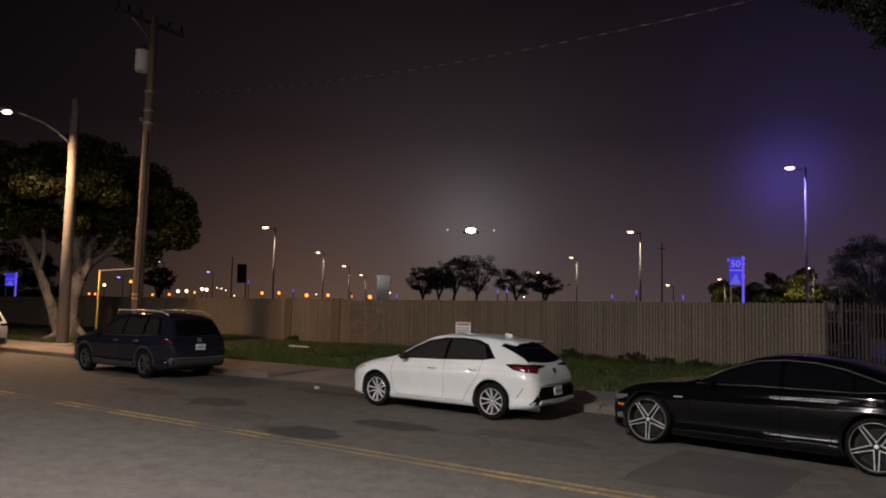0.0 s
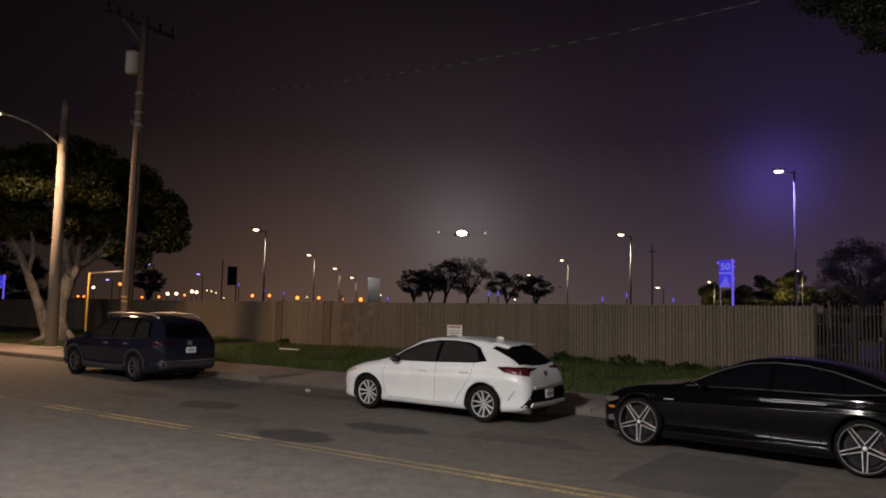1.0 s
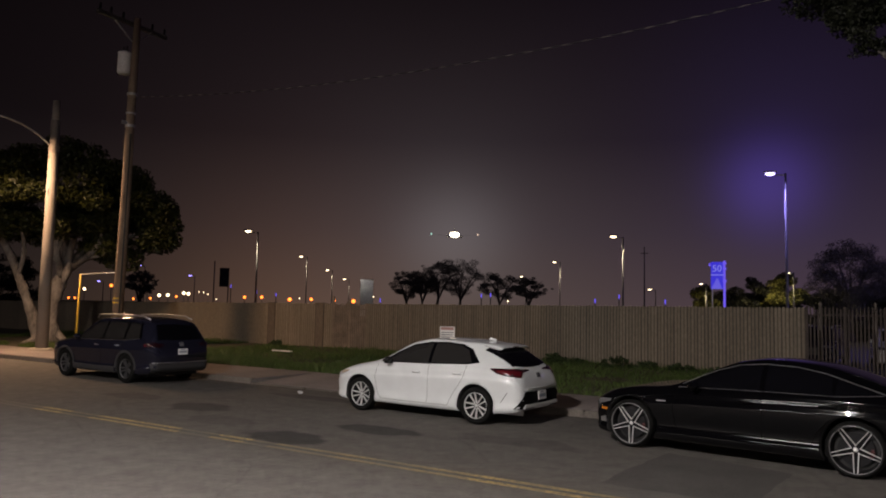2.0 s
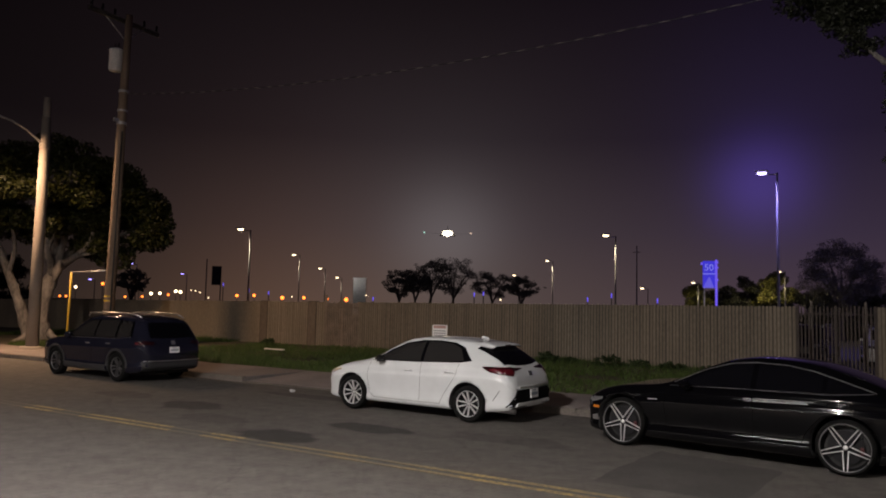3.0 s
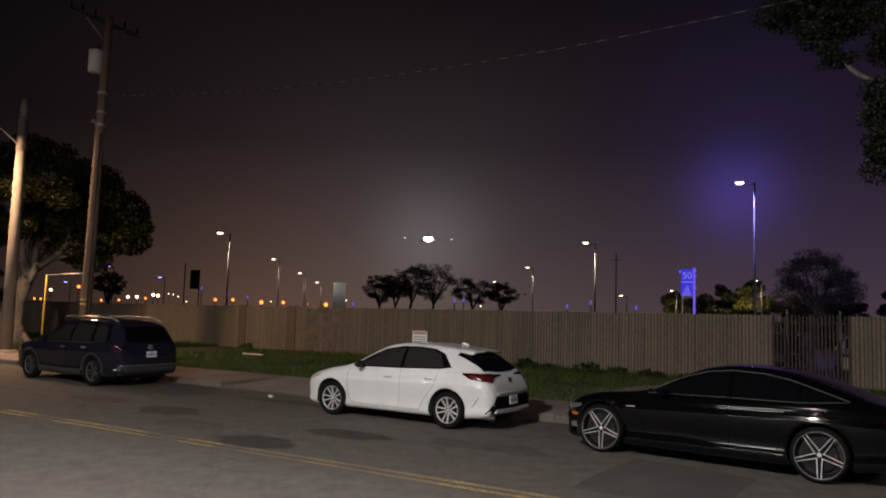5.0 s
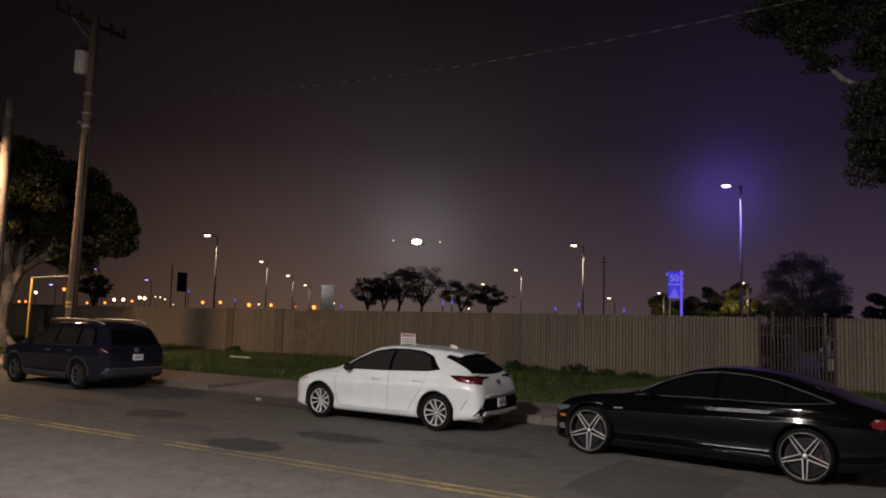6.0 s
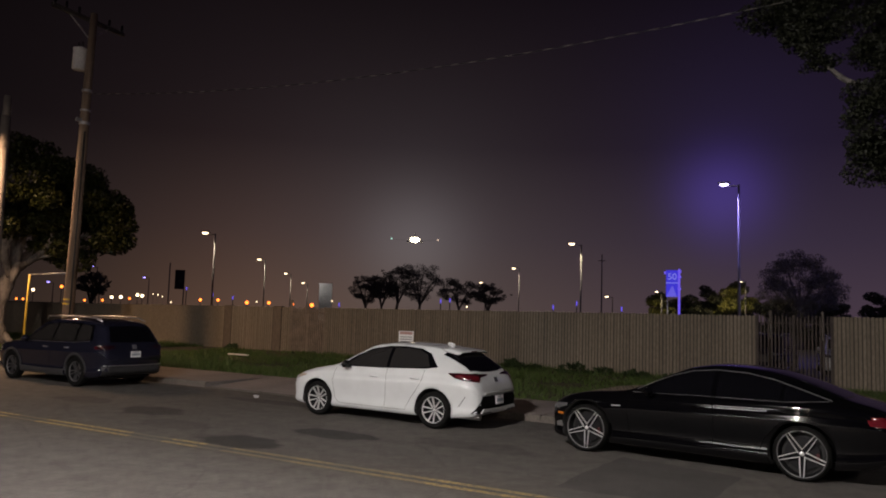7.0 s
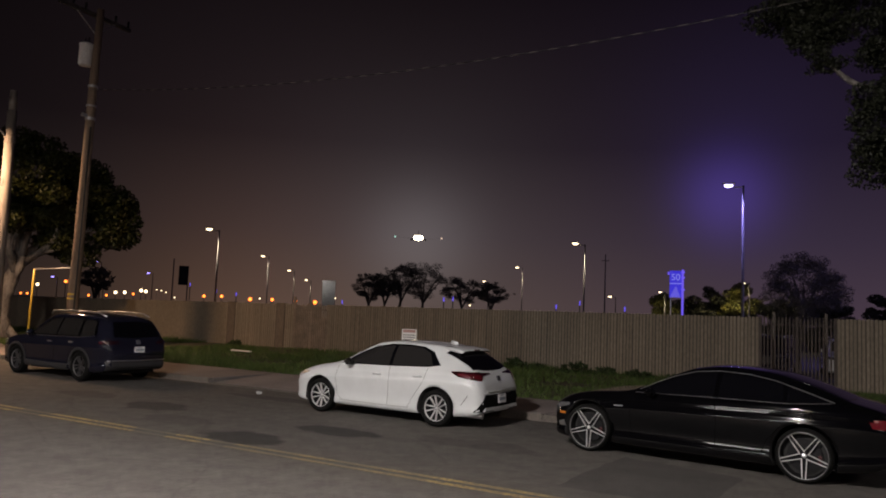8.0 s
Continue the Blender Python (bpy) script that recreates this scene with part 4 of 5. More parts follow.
COUPE = dict(length=4.97, width=1.91, wheelbase=3.03, front=0.85, tyre=0.355, scallop=0.955, belt=0.972, rim=0.298, arch=0.405, nose=0.18, paint=BLACK_PAINT, alloy=ALLOY, details=coupe_details, caliper=True,
             spokes=dict(count=5, pair=(-1, 1), root=0.033, tip=0.021, wide=(0.005, 0.0045), phase=0),
             half_width=[(0, 0.58), (0.06, 0.74), (0.2, 0.86), (0.5, 0.93), (1.0, 0.952), (2.4, 0.955), (3.8, 0.955), (4.4, 0.93), (4.75, 0.86), (4.9, 0.78), (4.97, 0.68)],
             roof_half_width=[(0, 0.40), (0.25, 0.66), (1.35, 0.76), (1.6, 0.73), (2.35, 0.575), (3.1, 0.565), (3.9, 0.55), (4.5, 0.62), (4.97, 0.60)],
             under=[(0, 0.28), (0.12, 0.19), (0.5, 0.17), (4.0, 0.17), (4.6, 0.23), (4.97, 0.36)],
             shoulder=[(0, 0.58), (0.2, 0.70), (0.8, 0.82), (1.5, 0.915), (2.6, 0.955), (3.8, 0.985), (4.5, 0.97), (4.8, 0.90), (4.97, 0.66)],
             crown=[(0, 0.60), (0.15, 0.74), (0.7, 0.885), (1.4, 0.965), (1.65, 1.04), (2.05, 1.24), (2.4, 1.372), (2.8, 1.42), (3.3, 1.395), (3.9, 1.255), (4.4, 1.075), (4.75, 0.985), (4.88, 0.92), (4.97, 0.68)])
WAGON = dict(length=5.04, width=1.99, wheelbase=2.98, front=0.95, tyre=0.385, rim=0.255, arch=0.43, paint=BLUE_PAINT, alloy=DARK_ALLOY, details=wagon_details,
             spokes=dict(count=5, pair=(-1, 1), root=0.02, tip=0.045, wide=(0.015, 0.017), phase=9),
             half_width=[(0, 0.66), (0.06, 0.80), (0.25, 0.92), (0.6, 0.98), (1.0, 0.99), (4.2, 0.99), (4.7, 0.965), (4.92, 0.90), (5.04, 0.80)],
             roof_half_width=[(0, 0.5), (0.25, 0.74), (1.2, 0.82), (1.45, 0.80), (2.1, 0.68), (3.2, 0.675), (4.4, 0.66), (4.8, 0.70), (5.04, 0.70)],
             under=[(0, 0.36), (0.15, 0.27), (0.5, 0.235), (4.2, 0.235), (4.8, 0.29), (5.04, 0.42)],
             shoulder=[(0, 0.80), (0.2, 0.90), (0.8, 1.0), (1.4, 1.07), (2.6, 1.10), (4.0, 1.13), (4.7, 1.14), (4.92, 1.08), (5.04, 0.86)],
             crown=[(0, 0.82), (0.15, 0.95), (0.7, 1.06), (1.2, 1.12), (1.45, 1.22), (1.8, 1.50), (2.15, 1.695), (2.7, 1.762), (3.6, 1.765), (4.4, 1.70), (4.62, 1.62), (4.82, 1.36), (4.96, 1.12), (5.04, 0.88)])
WHITE_WAGON = dict(WAGON, paint=WHITE_PAINT, details=white_wagon_details)

car("hatchback", "white compact hatchback parked at the kerb, silver spoked wheels", pose(-7.92, 12.57, 0, 0, 0, -1.5), HATCH)
car("sedan", "glossy black fastback sedan with silver star wheels", pose(-2.09, 12.03, 0, 0, 0, -6.2), COUPE)
blue_car = car("sport_utility_vehicle", "dark blue family SUV with chrome roof rails at the kerb", pose(-18.02, 12.65, 0, 0, 0, -2.4) @ Matrix.Scale(0.935, 4), WAGON)
white_car = car("estate_car", "white SUV parked further along the kerb", pose(-29.35, 12.7, 0, 0, 0, -1.0) @ Matrix.Scale(0.935, 4), WHITE_WAGON)

# cars parked inside the car park, seen through the gate
for x, y, turn in ((-3.6, 37.5, 84), (-0.6, 37.8, 96), (2.4, 37.4, 92)):
    pale = -1 < x < 0
    other = copy_thing(white_car if pale else blue_car, pose(x, y, -0.1, 0, 0, turn))
    tagged(other, f"{'white' if pale else 'dark'} SUV parked in the car park behind the fence", group="cars in the car park")


# ---------------------------------------------------------------- poles, lamps, wires
def street_lamp(m, arm_way, label):
    """Concrete pole with a curved arm; origin at the foot, arm along arm_way."""
    top = thing("street_lamp", label, "street lamp", m, "street lamps")
    part("pole", tube([(0, 0, 0), (0, 0, 4), (0, 0, 8.7)], [0.225, 0.195, 0.165], 20), POLE_CONCRETE, top, "tapered pale concrete pole", smooth=True)
    part("foot", lathe([(0, 0.12), (0.34, 0.12), (0.42, 0.06), (0.44, 0.0)], 20, "Z"), POLE_CONCRETE, top, smooth=True)
    part("pole_top", tube([(0, 0, 8.68), (0, 0, 9.45)], [0.135, 0.125], 16), POLE_CONCRETE, top, smooth=True)
    part("clamp", tube([(0, 0, 7.45), (0, 0, 7.72)], 0.185, 16), POLE_CONCRETE, top)
    part("hand_hole_cover", box((0.09, 0.012, 0.22), (0.05, -0.18, 6.0), 0.004), GALV, top)
    a = Vector(arm_way)
    pts = [a * s * a.length ** -1 * a.length + Vector((0, 0, z)) for s, z in ((0.0, 7.55), (0.10, 7.78), (0.28, 8.08), (0.5, 8.31), (0.75, 8.45), (0.93, 8.49))]
    part("arm", tube(pts, 0.035, 10), GALV, top, "curved steel arm", smooth=True)
    turn = Matrix.Rotation(math.atan2(a.y, a.x), 4, "Z")
    head = box((0.75, 0.32, 0.13), (a.x, a.y, 8.49), 0.05, turn=turn)
    head = part("lamp_head", head, GALV, top, smooth=True)
    part("diffuser", lathe([(0.0, -0.07), (0.09, -0.055), (0.145, 0.0), (0.15, 0.012)], 24, "Z"), GLOW_WARM, head, "glowing warm lamp glass").location = (a.x, a.y, 8.422)
    return top


FOOT = Vector((-27.39, 15.68, 0.12))
street_lamp(pose(FOOT.x, FOOT.y, FOOT.z), (LAMP_LEFT[0] - FOOT.x, LAMP_LEFT[1] - FOOT.y, 0), "tall concrete street lamp with a glowing warm light")
# the last pole is added only to carry the fill light
for spot in (LAMP_NEAR, LAMP_NEXT, LAMP_FILL):
    street_lamp(pose(spot[0] + 0.9, spot[1] - 1.1, 0.14), (-0.9, 1.1, 0), "tall concrete street lamp out of view on the near pavement")


def utility_pole(m, label):
    top = thing("utility_pole", label, "utility pole", m, "utility poles")
    part("pole", tube([(0, 0, 0), (0.02, 0, 5), (0.0, 0, 9), (0.02, 0.02, 12.1)], [0.19, 0.17, 0.145, 0.12], 14), POLE_WOOD, top, "weathered brown wooden pole", smooth=True)
    turn = pose(0, 0, 0, 0, 0, 94)
    arm = part("crossarm", box((2.95, 0.11, 0.14), (-0.18, 0.0, 11.9), 0.012, turn=turn), DARK_BARK, top, "dark wooden crossarm")
    for x in (-1.38, -0.95, -0.45, 0.8, 1.36):
        p = turn @ Vector((x, -0.02, 0))
        part("insulator", lathe([(0.0, 0.24), (0.03, 0.23), (0.05, 0.17), (0.03, 0.13), (0.055, 0.08), (0.02, 0.0)], 12, "Z"), BLACK_PLASTIC, arm, smooth=True).location = (p.x - 0.18, p.y, 11.97)
    for s in (-1, 1):
        part("brace", tube([(-0.1, 0, 11.2), (-0.18, s * 0.75, 11.85)], 0.02, 6), GALV, top)
    tank = part("transformer", lathe([(0.0, 0.0), (0.2, 0.0), (0.235, 0.05), (0.235, 0.70), (0.25, 0.71), (0.24, 0.76), (0.1, 0.82), (0.0, 0.83)], 24, "Z"), TANK, top, "pale grey transformer can", smooth=True)
    tank.location = (-0.24, -0.21, 10.05)
    for x in (-0.1, 0.1):
        part("bushing", tube([(x, 0, 0.8), (x, 0, 1.0)], [0.035, 0.02], 8), BLACK_PLASTIC, tank)
    part("bracket", box((0.12, 0.3, 0.06), (-0.18, -0.17, 10.5), 0.01), GALV, top)
    for z, high in ((8.15, 0.1), (8.62, 0.06), (9.3, 0.08)):
        part("hardware_band", tube([(0, 0, z), (0, 0, z + high)], 0.17, 14), GALV, top)
    part("cable_bracket", box((0.08, 0.26, 0.12), (0.02, -0.2, 8.28), 0.01), GALV, top)
    part("riser_conduit", tube([(0.17, -0.06, 0.1), (0.16, -0.06, 4.0), (0.145, -0.05, 7.9)], 0.03, 8), CABLE_DARK, top, smooth=True)
    for z in (1.95, 2.1):
        part("marker_band", tube([(0, 0, z), (0, 0, z + 0.05)], 0.188, 14), YELLOW, top, "yellow marker band")
    return top


POLE_X, POLE_Y = -23.42, 16.0
pole = utility_pole(pose(POLE_X, POLE_Y, 0.0, 0, 1.05, 0), "tall brown wooden utility pole with grey transformer")
copy_thing(pole, pose(15.5, POLE_Y, 0.1))

# twisted cable along the street: glints painted as pale pieces on dark sheath
def sagged(x):
    return 8.22 + 0.0046 * (x + 8.5) ** 2


cable = thing("overhead_cable", "pale twisted overhead cable between the utility poles", "cable")
xs = [POLE_X + 0.1 + i * 0.6 for i in range(65)]
part("sheath", tube([(x, POLE_Y - 0.12, sagged(x)) for x in xs], 0.009, 6), CABLE_DARK, cable)
for i in range(78):
    x = POLE_X + 0.4 + i * 0.49
    part("lashing", tube([(x, POLE_Y - 0.12, sagged(x)), (x + 0.13, POLE_Y - 0.127, sagged(x + 0.13)), (x + 0.26, POLE_Y - 0.12, sagged(x + 0.26))], [0.008, 0.0125, 0.008], 5), CABLE, cable)

# guy strut: yellow guard and the bar to the pole
strut = thing("guy_strut", "yellow guard post with grey bar to the pole", "guy wire", pose(-25.85, 16.05, 0.1))
part("guard", tube([(-0.03, 0, 0.0), (0.02, 0, 1.4), (0.06, 0, 2.88)], 0.036, 10), YELLOW, strut, "yellow plastic guard", smooth=True)
part("strut_bar", tube([(0.06, 0, 2.87), (2.38, 0, 2.93)], 0.022, 8), GALV, strut, smooth=True)

# small notice on a post behind the kerb
notice = thing("notice_sign", "small white notice with red heading on a post", "sign", pose(-10.27, 16.6, 0.07, 0, 0, 14))
part("post", box((0.045, 0.03, 1.45), (0, 0.02, 0.7), 0.004), GALV, notice)
board = part("board", box((0.40, 0.012, 0.44), (0, -0.01, 1.26), 0.004), SIGN_WHITE, notice, "white notice board")
part("heading_bar", box((0.34, 0.004, 0.07), (0, -0.019, 1.43)), SIGN_RED, board)
for z in (1.33, 1.27, 1.21, 1.15):
    part("text_bar", box((0.32, 0.004, 0.018), (0, -0.019, z)), PLATE_INK if z < 1 else CLADDING, board)


# ---------------------------------------------------------------- car park behind the fence
def lot_lamp(x, y, tall, head_way, glow, size, group="car-park lamps", label="", twin=False, pole_mat=None):
    top = thing("car_park_lamp", label or "tall slim car-park lamp with glowing head", "street lamp", pose(x, y, -0.1), group)
    r = max(0.075, size * 0.10)
    part("pole", tube([(0, 0, 0), (0, 0, tall + 0.1)], [r * 1.25, r * 0.8], 8), pole_mat or LOT_POLE, top, smooth=True)
    for s in ((-1, 1) if twin else (1,)):
        wx, wy = head_way[0] * s, head_way[1] * s
        part("arm", tube([(0, 0, tall), (wx * size, wy * size, tall + 0.02)], r * 0.5, 6), GALV, top)
        turn = Matrix.Rotation(math.atan2(wy, wx), 4, "Z")
        head = part("lamp_head", box((size, size * 0.5, size * 0.16), (wx * size * 1.2, wy * size * 1.2, tall + size * 0.30), size * 0.05, turn=turn), GALV, top)
        bm = bmesh.new()
        bmesh.ops.create_uvsphere(bm, u_segments=20, v_segments=12, radius=size * 0.36)
        bmesh.ops.transform(bm, matrix=Matrix.Translation((wx * size * 1.2, wy * size * 1.2, tall + size * 0.16)) @ turn @ Matrix.Diagonal((1.0, 0.6, 0.42, 1)), verts=bm.verts)
        part("lamp_glass", bm, glow, head, smooth=True)
    return top


WAY = (-0.86, -0.5)
lot_lamp(-6.2, 48.0, 10.45, (-0.97, -0.1), GLOW_VIOLET, 0.72, label="tall slim car-park lamp glowing violet")
lamp("violet_light", (-7.1, 47.9, 10.3), (0.34, 0.26, 1.0), 340, 0.6, spread=120)
# added out of view, to throw violet light on tree and gate cars
lot_lamp(9.0, 45.0, 10.45, (-0.97, -0.1), GLOW_VIOLET, 0.72, label="tall slim car-park lamp glowing violet")
lamp("violet_light", (8.1, 44.9, 10.3), (0.34, 0.26, 1.0), 800, 0.6, aim=(-0.3, 0.6), spread=165)
for x, y, size in ((-27.9, 83.1, 0.95), (-65.4, 62.6, 1.0), (-91.2, 99.3, 0.9), (-53.2, 124.0, 0.85), (-120.8, 140.8, 1.1), (-157.6, 192.1, 1.3), (-86.5, 178.9, 1.0)):
    lot_lamp(x, y, 10.5, WAY, GLOW_WHITE, size)
    lamp("car_park_light", (x + WAY[0] * size * 1.2, y + WAY[1] * size * 1.2, 10.5 - size * 0.25), (1.0, 0.80, 0.55), 380, 0.5, spread=110)
for x, y, size in ((-156.0, 113.2, 1.1), (-198.0, 162.5, 1.3), (-314.4, 206.6, 1.9)):
    lot_lamp(x, y, 10.5, WAY, GLOW_VIOLET_FAR, size)
lot_lamp(-85.0, 292.4, 10.5, WAY, GLOW_WHITE, 1.9)
# two lower lamps beside the bushes
for x, y, z in ((-8.1, 66.6, 5.48), (-14.6, 64.9, 4.5)):
    lot_lamp(x, y, z, WAY, GLOW_WHITE, 0.36, label="lower car-park lamp beside the bushes", pole_mat=DARK_ALLOY)
    # light hangs off the head, nearer the camera, to reach the bush fronts
    lamp("bush_light", (x - 1.3, y - 1.0, z + 0.1), (1.0, 0.78, 0.42), 260, 0.3)


# ---------------------------------------------------------------- trees and shrubs
def leaf_cloud(clumps, count, size, seed, flat=0.6):
    """Many small leaf quads round clump centres (x, y, z, radius)."""
    r = np.random.RandomState(seed)
    c = np.array(clumps, float)
    weight = c[:, 3] ** 2
    pick = r.choice(len(c), count, p=weight / weight.sum())
    d = r.normal(size=(count, 3))
    d /= np.linalg.norm(d, axis=1)[:, None]
    rad = c[pick, 3] * (0.35 + 0.75 * r.rand(count) ** 0.5)
    mid = c[pick, :3] + d * rad[:, None] * np.array([1, 1, flat])
    a = r.normal(size=(count, 3))
    a /= np.linalg.norm(a, axis=1)[:, None]
    b = np.cross(a, r.normal(size=(count, 3)))
    b /= np.linalg.norm(b, axis=1)[:, None]
    s = size * (0.6 + 0.8 * r.rand(count))[:, None]
    verts = np.stack([mid - a * s, mid + b * s * 0.45, mid + a * s, mid - b * s * 0.45], 1).reshape(-1, 3)
    faces = np.arange(count * 4).reshape(-1, 4)
    return verts, faces


def crown_clumps(centre, radii, count, size, seed):
    """Clump centres spread over an uneven crown, most of them near its skin."""
    r = random.Random(seed)
    out = []
    for _ in range(count):
        d = Vector((r.gauss(0, 1), r.gauss(0, 1), r.gauss(0, 1))).normalized()
        f = r.uniform(0.45, 1.0) ** 0.6 * r.uniform(0.86, 1.08)
        out.append((centre[0] + d.x * radii[0] * f, centre[1] + d.y * radii[1] * f, centre[2] + d.z * radii[2] * f * (1.0 if d.z > 0 else 0.8), size * r.uniform(0.65, 1.35)))
    return out


def grown(points, radii, seed):
    """A limb: a smooth run through its points with a slightly gnarled girth."""
    r, out, girth = random.Random(seed), [], []
    pts = [Vector(p) for p in points]
    for i in range(len(pts) - 1):
        p0, p1, p2, p3 = (pts[min(max(q, 0), len(pts) - 1)] for q in (i - 1, i, i + 1, i + 2))
        for k in range(5):
            t = k / 5
            p = 0.5 * (2 * p1 + (p2 - p0) * t + (2 * p0 - 5 * p1 + 4 * p2 - p3) * t * t + (3 * p1 - p0 - 3 * p2 + p3) * t ** 3)
            out.append(p + Vector((r.gauss(0, 1), r.gauss(0, 1), 0)) * 0.05 * radii[i])
            girth.append((radii[i] * (1 - t) + radii[i + 1] * t) * r.uniform(0.9, 1.12))
    return out + [pts[-1]], girth + [radii[-1]]


def tree(name, label, at, limbs, clumps, leaves, leaf_size, leaf_mat, bark, seed, group=""):
    top = thing(name, label, "tree", pose(*at), group)
    bm = bmesh.new()
    for k, (points, radii) in enumerate(limbs):
        tube(*grown(points, radii, seed + k), 10, bm)
    part("trunk", bm, bark, top, smooth=True)
    v, f = leaf_cloud(clumps, leaves, leaf_size, seed)
    raw_mesh("crown", v, f, leaf_mat, top)
    return top


def small_tree(at, tall, radii, lean, seed, leaf_mat, leaves, leaf_size, label, group, lumps=55, lump=0.25):
    """A park tree: forked trunk and a ragged crown."""
    r = random.Random(seed)
    fork = tall * 0.38
    limbs = [([(0, 0, 0), (lean * 0.3, 0.1, fork * 0.55), (lean * 0.6, 0, fork)], [tall * 0.03, tall * 0.024, tall * 0.02])]
    crown = (lean, 0, tall - radii[2] * 0.95)
    for k in range(6):
        a = k * 2.1 + r.random()
        tip = (crown[0] + radii[0] * 0.75 * math.cos(a), radii[1] * 0.6 * math.sin(a), crown[2] + radii[2] * r.uniform(-0.1, 0.7))
        mid = tuple((p + q) / 2 + w for p, q, w in zip((lean * 0.6, 0, fork), tip, (0, 0, 0.12 * tall * r.random())))
        limbs.append(([(lean * 0.6, 0, fork * 0.95), mid, tip], [tall * 0.016, tall * 0.011, tall * 0.004]))
    clumps = crown_clumps(crown, radii, lumps, min(radii) * lump, seed)
    clumps += [(c[0] + r.gauss(0, 0.25) * radii[0], c[1], c[2] + radii[2] * r.uniform(0.0, 0.16), c[3] * 0.5) for c in clumps[:9]]
    return tree("park_tree", label, at, limbs, clumps, leaves, leaf_size, leaf_mat, DARK_BARK, seed, group)


# old fig tree on the lawn beside the street lamp; u points across the view
u = Vector((0.5, 0.866, 0))


def across(d, z, deep=0.0):
    return (u.x * d + deep * -0.866, u.y * d + deep * 0.5, z)


FIG_LIMBS = [
    ([across(0.05, -0.3), across(0.1, 0.6), across(0.15, 1.6), across(0.35, 2.6), across(0.65, 3.6)], [0.46, 0.31, 0.26, 0.33, 0.27]),
    ([across(-0.3, 0.0), across(-0.75, 1.4), across(-1.2, 2.6), across(-1.6, 3.7), across(-2.3, 4.9), across(-3.0, 5.8)], [0.32, 0.22, 0.19, 0.17, 0.14, 0.06]),
    ([across(0.6, 3.2), across(0.5, 4.3), across(0.35, 5.2), across(-0.3, 6.6)], [0.28, 0.19, 0.15, 0.07]),
    ([across(0.65, 3.3), across(1.3, 4.1), across(2.2, 4.8), across(3.2, 5.6)], [0.24, 0.16, 0.12, 0.05]),
    ([across(0.6, 3.2, -0.1), across(0.8, 4.4, -0.5), across(1.1, 5.8, -0.9)], [0.22, 0.13, 0.06]),
    ([across(0.65, 3.4), across(1.9, 4.0, 0.4), across(3.2, 4.9, 0.8), across(4.6, 5.3, 0.8)], [0.17, 0.11, 0.07, 0.04]),
    ([across(-1.3, 2.9), across(-1.1, 3.9, -0.5), across(-1.3, 5.1, -1.0)], [0.12, 0.09, 0.05]),
    ([across(0.45, 2.9, -0.2), across(0.15, 3.9, -0.8), across(0.1, 4.8, -1.2), across(-0.6, 5.8, -1.6)], [0.20, 0.15, 0.11, 0.04]),
    ([across(0.65, 3.2, -0.2), across(1.5, 3.9, -0.8), across(1.9, 4.6, -1.2), across(1.8, 5.5, -1.4)], [0.20, 0.13, 0.10, 0.04]),
    ([across(1.2, 3.7, -0.6), across(2.2, 4.0, -0.9), across(3.1, 4.6, -0.9)], [0.11, 0.08, 0.03]),
    ([across(0.15, 3.9, -0.8), across(0.4, 4.7, -1.3), across(0.2, 5.5, -1.6)], [0.09, 0.06, 0.03]),
    ([across(-1.8, 4.1), across(-2.1, 4.8, -0.4), across(-2.0, 5.6, -0.7)], [0.10, 0.07, 0.03]),
    ([across(0.75, 3.5, -0.3), across(0.6, 3.0, -0.5), across(0.5, 2.6, -0.5)], [0.20, 0.17, 0.06]),
    ([across(-1.3, -0.25, -0.7), across(-0.6, 0.0, -0.3), across(-0.2, 0.45)], [0.07, 0.13, 0.20]),
    ([across(1.3, -0.25, -0.6), across(0.7, 0.0, -0.3), across(0.2, 0.5)], [0.07, 0.13, 0.20]),
]
clumps = crown_clumps(across(-0.5, 6.6), (4.3, 4.6, 2.45), 64, 0.82, 5)
clumps += crown_clumps(across(2.8, 5.4), (2.35, 2.35, 2.5), 38, 0.72, 6) + crown_clumps(across(-4.2, 5.3), (3.0, 3.0, 1.7), 24, 0.7, 8)
clumps += crown_clumps(across(1.6, 5.5, -1.4), (1.3, 1.0, 0.6), 9, 0.5, 9)
tree("fig_tree", "large spreading fig tree, pale forked trunk, lit foliage", (-32.9, 19.05, 0.2), FIG_LIMBS, clumps, 95000, 0.092, FICUS, BARK, 11)

# tree on the verge whose branches hang into view
limbs = [([(0, 0, -0.2), (-0.1, 0, 2.5), (-0.4, 0, 5.0)], [0.36, 0.28, 0.24]),
         ([(-0.4, 0, 4.8), (-2.6, -0.2, 5.9), (-4.4, -0.3, 6.35), (-5.2, -0.3, 6.72), (-5.75, -0.3, 7.1), (-6.6, -0.3, 8.3)], [0.10, 0.045, 0.035, 0.06, 0.055, 0.012]),
         ([(-0.3, 0, 4.4), (-2.6, 0.2, 5.3), (-4.6, 0.2, 5.4)], [0.17, 0.1, 0.04]),
         ([(-0.4, 0, 5.0), (0.3, 0.2, 7.2), (-0.6, 0.5, 9.5)], [0.2, 0.14, 0.06])]
clumps = crown_clumps((-3.2, 0, 9.4), (4.2, 2.6, 1.8), 60, 0.55, 21) + crown_clumps((-3.9, 0.2, 5.4), (1.2, 1.0, 0.9), 14, 0.42, 22)
